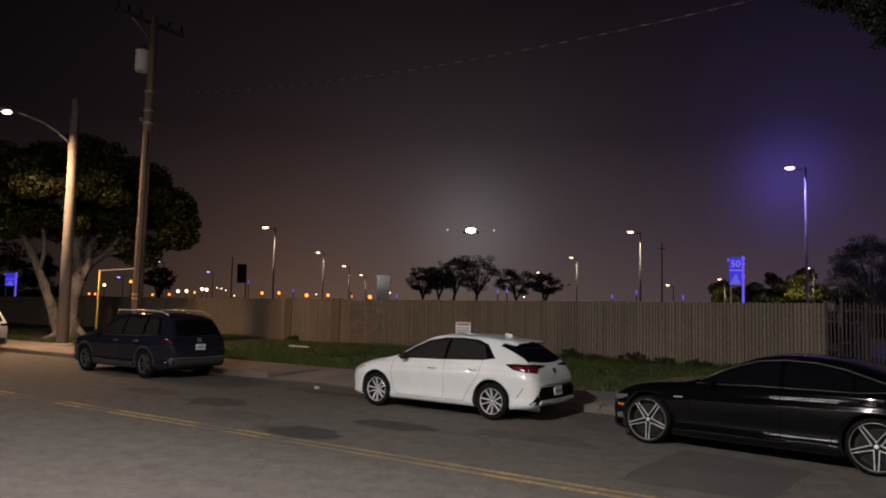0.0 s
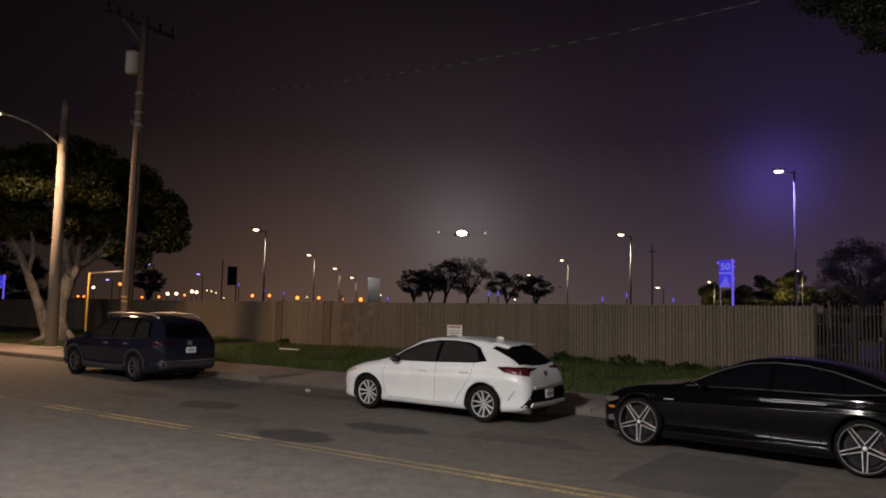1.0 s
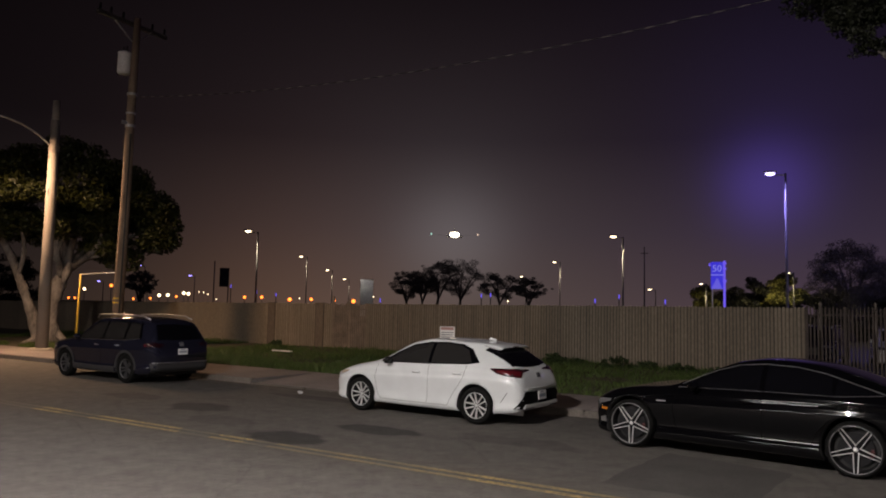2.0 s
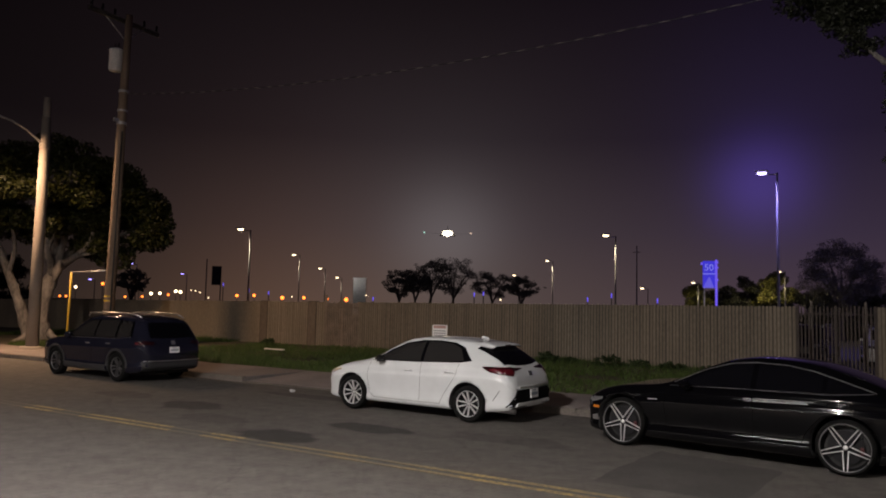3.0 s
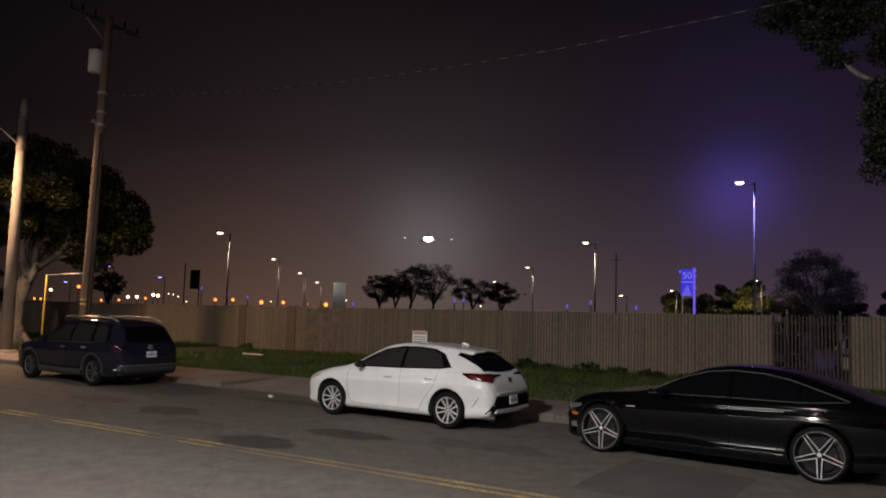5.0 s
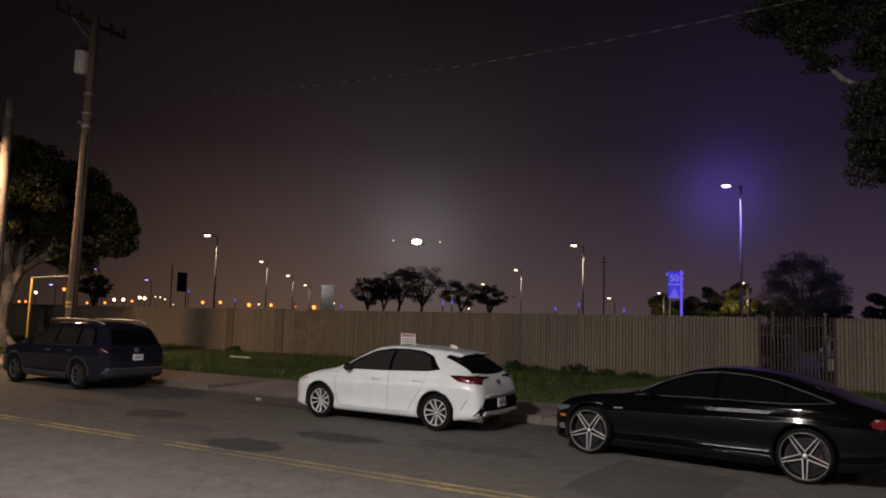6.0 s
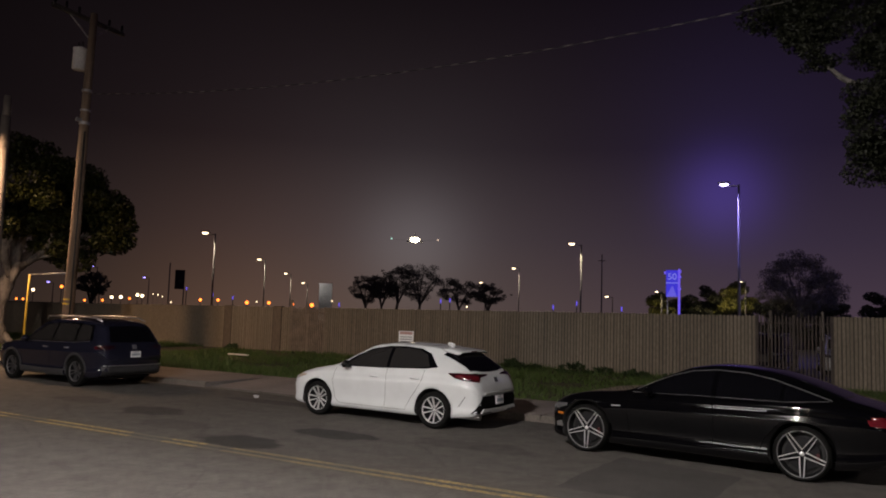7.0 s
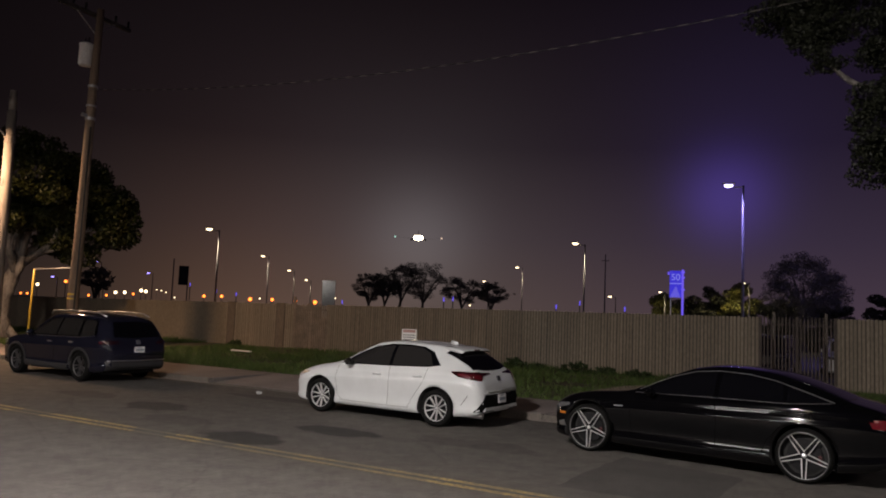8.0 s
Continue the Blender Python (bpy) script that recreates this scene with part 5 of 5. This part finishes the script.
clumps += crown_clumps((-5.7, 0, 8.5), (1.6, 1.2, 1.0), 30, 0.36, 23) + crown_clumps((-4.4, 0, 7.2), (0.8, 0.8, 0.9), 12, 0.34, 26) + crown_clumps((-4.6, 0, 5.2), (0.75, 0.7, 0.9), 18, 0.34, 27) + crown_clumps((-4.0, 0.3, 6.1), (0.8, 0.7, 1.2), 22, 0.34, 28) + crown_clumps((-6.3, -0.1, 8.6), (0.8, 0.8, 0.8), 12, 0.3, 29) + crown_clumps((1.2, 0, 7.6), (3.2, 2.4, 2.2), 30, 0.7, 24)
clumps += crown_clumps((-4.85, -0.6, 5.85), (0.65, 0.5, 0.95), 26, 0.3, 61) + crown_clumps((-4.5, -0.7, 6.85), (0.5, 0.4, 0.6), 16, 0.28, 62) + crown_clumps((-6.1, -0.5, 7.85), (0.6, 0.4, 0.4), 12, 0.26, 63) + crown_clumps((-4.3, 0, 7.5), (0.9, 0.7, 0.7), 20, 0.32, 64) + crown_clumps((-6.0, -0.45, 7.4), (0.35, 0.3, 0.3), 8, 0.22, 65)
tree("verge_tree", "dark leafy tree whose branches overhang the verge", (5.4, 17.3, 0.15), limbs, clumps, 130000, 0.045, DARK_LEAF, BARK, 25)

# trees and bushes in the car park
PARK = "trees in the car park"
# thin crowns and pale leaves stand in for haze before the trees
for i, (x, y, tall, rx, rz, lean) in enumerate(((-62.9, 90.3, 7.2, 1.9, 1.9, -0.3), (-61.2, 91.4, 7.6, 2.0, 1.9, 0.3), (-59.6, 92.4, 8.9, 3.0, 2.5, 1.2), (-56.5, 94.4, 8.9, 3.4, 2.6, 0.4),
                                               (-51.6, 97.2, 7.5, 2.7, 2.0, 0.6), (-47.9, 99.1, 6.7, 2.0, 1.6, 0.7))):
    small_tree((x, y, -0.1), tall, (rx * 1.2, rx * 1.2, rz * 1.12), lean, 31 + i, PARK_LEAF, 9500, 0.085, "dark leafy tree standing in the car park", PARK)
small_tree((-4.2, 69.8, -0.1), 8.0, (3.0, 3.0, 3.3), 0.0, 41, PARK_LEAF, 42000, 0.06, "broad dark tree with a violet sheen", PARK, 110, 0.24)
small_tree((-65.5, 47.0, -0.1), 5.2, (1.7, 1.7, 1.3), 0.1, 42, PARK_LEAF, 1800, 0.15, "small round tree in the car park", PARK)


def bush(at, radii, seed, leaf_mat=SHRUB, leaves=900, size=0.07, label="low dark green shrub on the verge", group="shrubs along the fence", stem=0.3):
    top = thing("bush", label, "bush", pose(*at), group)
    bm = bmesh.new()
    r = random.Random(seed)
    for k in range(5):
        a = k * 1.3 + r.random()
        tube([(0, 0, -0.1), (0.5 * radii[0] * math.cos(a), 0.5 * radii[1] * math.sin(a), radii[2] * 0.9)], [0.05 * stem, 0.02 * stem], 5, bm)
    part("stems", bm, DARK_BARK, top)
    v, f = leaf_cloud(crown_clumps((0, 0, radii[2] * 0.75), radii, 34, min(radii) * 0.42, seed), leaves, size, seed)
    raw_mesh("foliage", v, f, leaf_mat, top)


for i, (x, y, rx, rz) in enumerate(((-10.3, 23.7, 0.55, 0.32), (-9.6, 23.9, 0.4, 0.2), (-8.2, 23.7, 0.75, 0.32), (-7.3, 23.9, 0.5, 0.24), (-6.2, 23.9, 0.6, 0.22), (-23.6, 23.9, 0.4, 0.25), (-15.2, 23.9, 0.5, 0.2), (-5.0, 23.8, 0.4, 0.2))):
    bush((x, y, 0.14), (rx * 0.8, 0.3, rz * 0.75), 51 + i, size=0.05)
for i, (x, y, rx, rz) in enumerate(((-15.4, 68.3, 1.5, 1.9), (-13.2, 68.8, 2.3, 2.0), (-11.2, 69.1, 2.3, 2.15), (-9.2, 69.4, 1.6, 2.6), (-7.4, 69.9, 2.0, 2.0), (-1.6, 70.2, 2.4, 1.95), (1.4, 70.2, 2.7, 2.05), (4.8, 70.0, 2.8, 2.1),
                                   (-14.4, 69.6, 1.7, 1.75), (-12.2, 70.0, 1.9, 1.8), (-10.1, 70.2, 1.8, 1.85), (-5.6, 70.6, 1.9, 1.7), (-3.6, 71.8, 2.0, 1.75), (3.2, 70.8, 2.2, 1.8))):
    bush((x, y, -0.1), (rx, 1.4, rz * 1.32), 71 + i, LIT_BUSH_LEAF if i in (0, 3) else DARK_LEAF, 15000, 0.10, "tall rounded bush in the car park", "bushes in the car park", 2.0)
for i, (x, y, rx, rz) in enumerate(((-101.0, 45.0, 3.2, 4.6), (-98.5, 49.0, 3.4, 5.0), (-96.3, 52.5, 2.6, 4.2))):
    bush((x, y, -0.1), (rx, 2.4, rz), 95 + i, DARK_LEAF, 7000, 0.16, "broad dark bush at the far end of the car park", "bushes in the car park", 2.0)
# bush put in for a dark hump like a car roof
bush((-60.2, 53.0, -0.1), (1.3, 1.0, 1.2), 90, PARK_LEAF, 1200, 0.12, "dark hump below the banner, built as a bush", "bushes in the car park", 2.0)


# ---------------------------------------------------------------- signs in the car park
def flat_text(body, size, material, parent, m):
    curve = bpy.data.curves.new("digits", "FONT")
    curve.body, curve.size, curve.extrude, curve.align_x, curve.align_y = body, size, 0.01, "CENTER", "CENTER"
    ob = new("digits", curve)
    bpy.context.view_layer.update()
    data = bpy.data.meshes.new_from_object(ob.evaluated_get(bpy.context.evaluated_depsgraph_get()))
    bpy.data.objects.remove(ob)
    data.materials.clear()
    data.materials.append(material)
    ob = new("digits", data)
    ob.parent, ob.matrix_basis = parent, m
    return ob


def area_sign(at, turn, w, z0, z1, digits, label):
    top = thing("area_sign", label, "sign", pose(*at, 0, 0, turn), "car-park area signs")
    h = z1 - z0
    board = part("board", box((w, 0.12, h), (0, 0, (z0 + z1) / 2), 0.015), SIGN_BLUE, top, "blue board with violet lamplight put in as glow")
    part("divider", box((w, 0.02, h * 0.03), (0, -0.072, z0 + h * 0.52)), SIGN_LETTER, board)
    flat_text(digits, h * 0.34, SIGN_LETTER, board, Matrix.Translation((0, -0.075, z0 + h * 0.75)) @ pose(0, 0, 0, 90))
    bm = bmesh.new()
    a, b, c, d = (bm.verts.new(p) for p in ((-w * 0.5, -0.07, z0), (w * 0.42, -0.07, z0), (0.06, -0.07, z0 + h * 0.40), (-w * 0.02, -0.07, z0 + h * 0.40)))
    bm.faces.new((a, b, c, d))
    bmesh.ops.solidify(bm, geom=bm.faces[:], thickness=0.02)
    part("emblem", bm, EMBLEM, board, "pale tapering emblem")
    part("edge_panel", box((0.16, 0.2, z1 + 0.1), (w / 2 + 0.08, 0.02, (z1 + 0.1) / 2), 0.02), SIGN_POLE, top, "upright with violet lamplight put in as glow")
    for z in (z1 - h * 0.05, z1 - h * 0.25, z0 + h * 0.3):
        part("bracket", box((0.26, 0.12, h * 0.07), (w / 2 + 0.10, -0.02, z), 0.01), SIGN_POLE, top)
    part("bracket", box((0.14, 0.12, h * 0.1), (-w / 2 - 0.08, -0.02, z1 - h * 0.1), 0.01), SIGN_POLE, top)
    part("post", box((0.1, 0.12, z0), (-w / 2 + 0.1, 0.04, z0 / 2), 0.01), GALV, top)


area_sign((-12.42, 58.7, -0.1), 11, 0.88, 3.95, 6.0, "50", "blue area sign numbered 50, violet lamplight put in as glow")
area_sign((-80.7, 40.1, -0.1), 62, 0.9, 3.0, 4.3, "", "far blue area sign, violet lamplight put in as glow")

banner = thing("banner_stand", "dark tall banner panel on two thin posts", "sign", pose(-60.0, 53.0, -0.1, 0, 0, 48))
part("panel", box((0.95, 0.12, 1.95), (0, 0, 4.75), 0.02), BANNER_DARK, banner, "dark banner panel")
part("emblem", box((0.3, 0.02, 0.3), (0.05, -0.07, 4.6), 0.004), CLADDING, banner)
part("post", tube([(-1.0, 0, 0), (-1.0, 0, 6.4)], 0.06, 8), DARK_ALLOY, banner)
part("post", tube([(0.42, 0, 0), (0.42, 0, 4.2)], 0.06, 8), DARK_ALLOY, banner)

hut = thing("utility_building", "pale grey flat-roofed building far in the car park", "building", pose(-92.4, 118.3, -0.1, 0, 0, 38))
part("wall", box((2.5, 3, 7.2), (0, 0, 3.6), 0.05), PALE_WALL, hut)
part("roof", box((2.7, 3.2, 0.2), (0, 0, 7.25), 0.03), GALV, hut)
# fill light added in the air before the building, with no lamp there
lamp("building_light", (-90.8, 113.8, 8.2), (1.0, 0.95, 0.88), 50, 0.4, aim=(-0.4, 1.2))


# ---------------------------------------------------------------- small far lights
def low_lamp(x, y, z, r, glow, label, group, name="lamp_post"):
    top = thing(name, label, "lamp post", pose(x, y, -0.1), group)
    part("post", tube([(0, 0, 0), (0, 0, z + 0.1)], r * 0.25, 6), DARK_ALLOY, top)
    bm = bmesh.new()
    bmesh.ops.create_uvsphere(bm, u_segments=12, v_segments=8, radius=r)
    part("globe", bm, glow, top, smooth=True).location = (0, 0, z + 0.1)


# set along the camera's rays; globe size takes in each lamp's bloom
def spread(rows, far, glow, r, label, group):
    for x, z in rows:
        s = far / 150
        low_lamp(x * s, far, 2.05 + (z - 2.05) * s, r, glow, label, group)


spread(((-161.1, 3.7), (-154.3, 3.8), (-135.8, 3.4), (-127.8, 3.2)), 62, GLOW_ORANGE, 0.165, "short post with an orange globe lamp", "orange globe lamps")
spread(((-143.6, 3.3), (-121.4, 3.1), (-223.8, 6.9)), 62, GLOW_ORANGE, 0.20, "short post with a bright orange globe lamp", "orange globe lamps")
spread(((-211.8, 2.7), (-203.2, 2.9), (-190.8, 3.6), (-247.7, 2.6), (-244, 2.6)), 80, GLOW_ORANGE, 0.18, "short post with an orange globe lamp", "orange globe lamps")
spread(((-238.8, 5.7), (-207.7, 5.6), (-205.0, 5.3), (-199.0, 3.9), (-194.8, 4.0), (-187.4, 4.7), (-185.3, 4.5), (-218, 5.6)), 90, GLOW_WHITE, 0.265, "short post with a white globe lamp", "white globe lamps")
spread(((-180.6, 5.1), (-178.6, 4.9), (-176.6, 4.4), (-172.9, 2.9), (-140.1, 3.6), (-115.0, 4.3), (-100.0, 3.4), (-105.1, 7.6), (-89.2, 4.2), (-77.0, 3.7)), 110, GLOW_WHITE, 0.10, "slim post with a small white lamp", "small white lamps")
for x, z in ((-156.4, 5.2), (-148.8, 4.5), (-112.8, 3.4), (-83.8, 4.8), (-81.4, 5.0), (-56.4, 4.0), (-51.2, 4.9), (-41.7, 4.0), (-166.9, 6.8)):
    # lit banner on a pole, its light put in as a glowing box
    top = thing("light_column", "slim pole with a lit blue banner in the car park", "lamp post", pose(x * 0.6, 90, -0.1), "blue light columns")
    zz = 2.05 + (z - 2.05) * 0.6
    part("column", box((0.11, 0.11, zz), (0, 0, zz / 2), 0.01), DARK_ALLOY, top)
    part("light_strip", box((0.12, 0.12, 0.6), (0, 0, zz + 0.1), 0.02), GLOW_BLUE, top)

# airliner on its approach, landing lights on and enlarged to take in their glare
plane = thing("airliner", "distant airliner on approach with blazing landing lights", "aircraft", look((-322.5, 529.5, 63.0), (0, 0, 20)) @ pose(0, 0, 0, 0, 180, 0))
part("fuselage", tube([(0, 0, 3), (0, 0, 0), (0, 0, -4), (0, 0, -26), (0, 0.8, -34)], [0.6, 1.7, 2.0, 2.0, 0.4], 16), GALV, plane, smooth=True)
for s in (-1, 1):
    bm = bmesh.new()
    vs = [bm.verts.new(p) for p in ((s * 1.8, -0.8, -10), (s * 20, 0.6, -17), (s * 20, 0.6, -18.5), (s * 1.8, -0.8, -17))]
    bm.faces.new(vs)
    bmesh.ops.solidify(bm, geom=bm.faces[:], thickness=0.35)
    part("wing", bm, GALV, plane)
    part("engine", tube([(s * 5.7, -1.6, -8), (s * 5.7, -1.6, -12)], [1.0, 0.8], 12), GALV, plane, smooth=True)
    bm = bmesh.new()
    bmesh.ops.create_uvsphere(bm, u_segments=32, v_segments=20, radius=1.8)
    part("landing_light", bm, GLOW_LANDING, plane, "white landing light enlarged to take in its glare", smooth=True).location = (s * 2.2, -0.3, 4.0)
    bm = bmesh.new()
    bmesh.ops.create_uvsphere(bm, u_segments=10, v_segments=8, radius=0.75)
    part("wing_light", bm, GLOW_GREEN if s < 0 else GLOW_RED, plane, smooth=True).location = (s * 20, 0.6, -16.6)
bm = bmesh.new()
bmesh.ops.create_uvsphere(bm, u_segments=32, v_segments=20, radius=2.3)
part("landing_light", bm, GLOW_LANDING, plane, "white landing light enlarged to take in its glare", smooth=True).location = (0, -0.5, 4.6)
part("tail_fin", box((0.4, 6, 4), (0, 4, -31), 0.1), GALV, plane)

# pale posts behind the gate and a slim mast far off
for x, z in ((-2.62, 2.52), (-1.02, 2.52)):
    top = thing("bollard_post", "pale steel post standing behind the gate", "post", pose(x, 28.0, -0.1), "posts behind the gate")
    part("post", tube([(0, 0, 0), (0, 0, z)], 0.042, 12), POLE_CONCRETE, top, smooth=True)
    part("cap", lathe([(0.0, 0.06), (0.035, 0.045), (0.058, 0.0), (0.058, -0.03)], 14, "Z"), POLE_CONCRETE, top, smooth=True).location = (0, 0, z + 0.02)
mast = thing("slim_mast", "slim dark mast far off in the car park", "mast", pose(-35.1, 114.7, -0.1))
part("mast_pole", tube([(0, 0, 0), (0, 0, 12.2)], [0.14, 0.08], 8), DARK_ALLOY, mast)
part("mast_arm", box((1.2, 0.1, 0.1), (0, 0, 11.2), 0.01), DARK_ALLOY, mast)


# ---------------------------------------------------------------- unseen low building assumed behind the near pavement
# wall and lamps are added only to reflect in the car paint
lamp_wall = thing("low_building", "plain dark low building added out of view to carry lamps", "building", pose(-14.0, -9.2, -0.1))
part("wall", box((44, 0.3, 4.6), (0, -0.15, 2.3), 0.02), DARK_WALL, lamp_wall)
part("parapet", box((44.2, 0.4, 0.2), (0, -0.15, 4.7), 0.03), KERB, lamp_wall)
for x, wide, z in ((-8.8, 2.8, 2.7), (-6.1, 0.35, 2.7), (-24.3, 1.6, 2.7), (-22.6, 0.3, 2.7), (-20.6, 0.3, 2.7), (-16.2, 0.3, 2.7)):
    fitting = thing("wall_lamp", "unseen white tube lamp placed from its reflection in the cars" if wide > 1 else "small unseen lamp placed from its reflection in the cars", "lamp", pose(x, -9.2, z - 0.1), "wall lamps")
    body = part("housing", box((wide + 0.08, 0.1, 0.16), (0, 0.05, 0.08), 0.015), GALV, fitting)
    part("tube", tube([(-wide / 2, 0.09, -0.03), (wide / 2, 0.09, -0.03)], 0.05, 10), GLOW_TUBE, body, "glowing white tube", smooth=True)


# ---------------------------------------------------------------- grass
r = np.random.RandomState(3)
N = 95000
gx, gy = r.uniform(-40, 7, N), LAWN_Y + (FENCE_Y - 0.05 - LAWN_Y) * r.rand(N) ** 1.15
patchy = np.array([noise.noise((x * 0.35, y * 0.5, 9.0)) for x, y in zip(gx, gy)])
keep = (patchy > -0.32 + 0.25 * r.randn(N)) & ~((gx < -24) & (patchy < 0.05))
gx, gy, patchy = gx[keep], gy[keep], patchy[keep]
gz = np.array([lawn_height(x, y) for x, y in zip(gx, gy)]) - 0.01
n = len(gx)
tall = (0.07 + 0.10 * r.rand(n)) * (1.0 + 0.9 * np.clip(patchy, -0.3, 0.6)) * np.where(r.rand(n) > 0.985, 1.7, 1.0)
turn, wide = r.uniform(0, 2 * np.pi, n), 0.008 + 0.010 * r.rand(n)
bend = tall[:, None] * r.normal(0, 0.45, (n, 2))
root = np.stack([gx, gy, gz], 1)
sideways = np.stack([np.cos(turn) * wide, np.sin(turn) * wide, np.zeros(n)], 1)
tip = root + np.concatenate([bend, tall[:, None]], 1)
verts = np.stack([root - sideways, root + sideways, tip], 1).reshape(-1, 3)
ob = raw_mesh("grass", verts, np.arange(3 * n).reshape(-1, 3), GRASS)
tagged(ob, "patchy short green grass on the verge", "grass", kind="stuff")

# crumpled bag in the gutter
bm = bmesh.new()
bmesh.ops.create_icosphere(bm, subdivisions=3, radius=0.075)
for v in bm.verts:
    v.co *= 0.75 + 0.6 * noise.noise(v.co * 14)
    v.co.z = max(v.co.z * 0.55, -0.035)
ob = part("paper_bag", bm, PALE_WALL)
ob.location = (-12.0, 13.0, 0.03)
tagged(ob, "crumpled white paper bag lying in the gutter", "litter")
ob = part("plank", box((0.95, 0.12, 0.04), (-20.0, 20.6, 0.30), 0.006), SIGN_WHITE)
tagged(ob, "pale plank lying in the grass", "litter")

# cast shadow in the parking lane, painted as a darker four-sided patch
bm = bmesh.new()
corners = [(-3.25, 8.75), (-1.55, 8.75), (-1.35, 10.75), (-3.1, 11.2)]
ring = []
for (xa, ya), (xb, yb) in zip(corners, corners[1:] + corners[:1]):
    for k in range(10):
        s = k / 10
        ring.append(bm.verts.new((xa + (xb - xa) * s + rng.uniform(-0.03, 0.03), ya + (yb - ya) * s + rng.uniform(-0.03, 0.03), 0.003)))
bm.faces.new(ring)
ob = part("road_repair_patch", bm, grainy("shadowed_asphalt", (0.042, 0.039, 0.036), (0.072, 0.067, 0.062), 1.4, 42, 0.9, 0.4))
tagged(ob, "darker four-sided road patch standing in for a cast shadow", "road", kind="structure")

# pavement slabs and kerb stones
SLAB = mesh_of("slab", box((1.488, 2.33, 0.06), (0, 0, -0.03), 0.008), grainy("concrete_slab", (0.145, 0.124, 0.118), (0.235, 0.206, 0.196), 0.6, 30, 0.85, 0.3, by_object=0.14))
STONE = mesh_of("kerb_stone", box((1.79, 0.16, 0.24), (0, 0, 0), 0.02), grainy("kerb_stone", (0.09, 0.078, 0.068), (0.16, 0.14, 0.12), 1.2, 25, 0.85, 0.3, by_object=0.14))
rr = random.Random(4)
for i in range(56):
    x = -70.65 + i * 1.5
    ramp_down = DRIVE[0] < x < DRIVE[1]
    ob = new("slab", SLAB)
    ob.parent, ob.location = PAVEMENT, (x, (LAWN_Y + KERB_Y + 0.17) / 2, (0.076 if ramp_down else 0.128) + rr.uniform(0, 0.006))
    ob.rotation_euler = (radians((2.5 if ramp_down else 0) + rr.uniform(-0.2, 0.2)), radians(rr.uniform(-0.2, 0.2)), 0)
for i in range(46):
    ob = new("kerb_stone", STONE)
    x = -69.3 + i * 1.8
    dropped = DRIVE[0] < x < DRIVE[1]
    ob.parent, ob.location = FAR_KERB, (x, KERB_Y + 0.085, (-0.095 if dropped else 0.012) + rr.uniform(-0.004, 0.004))
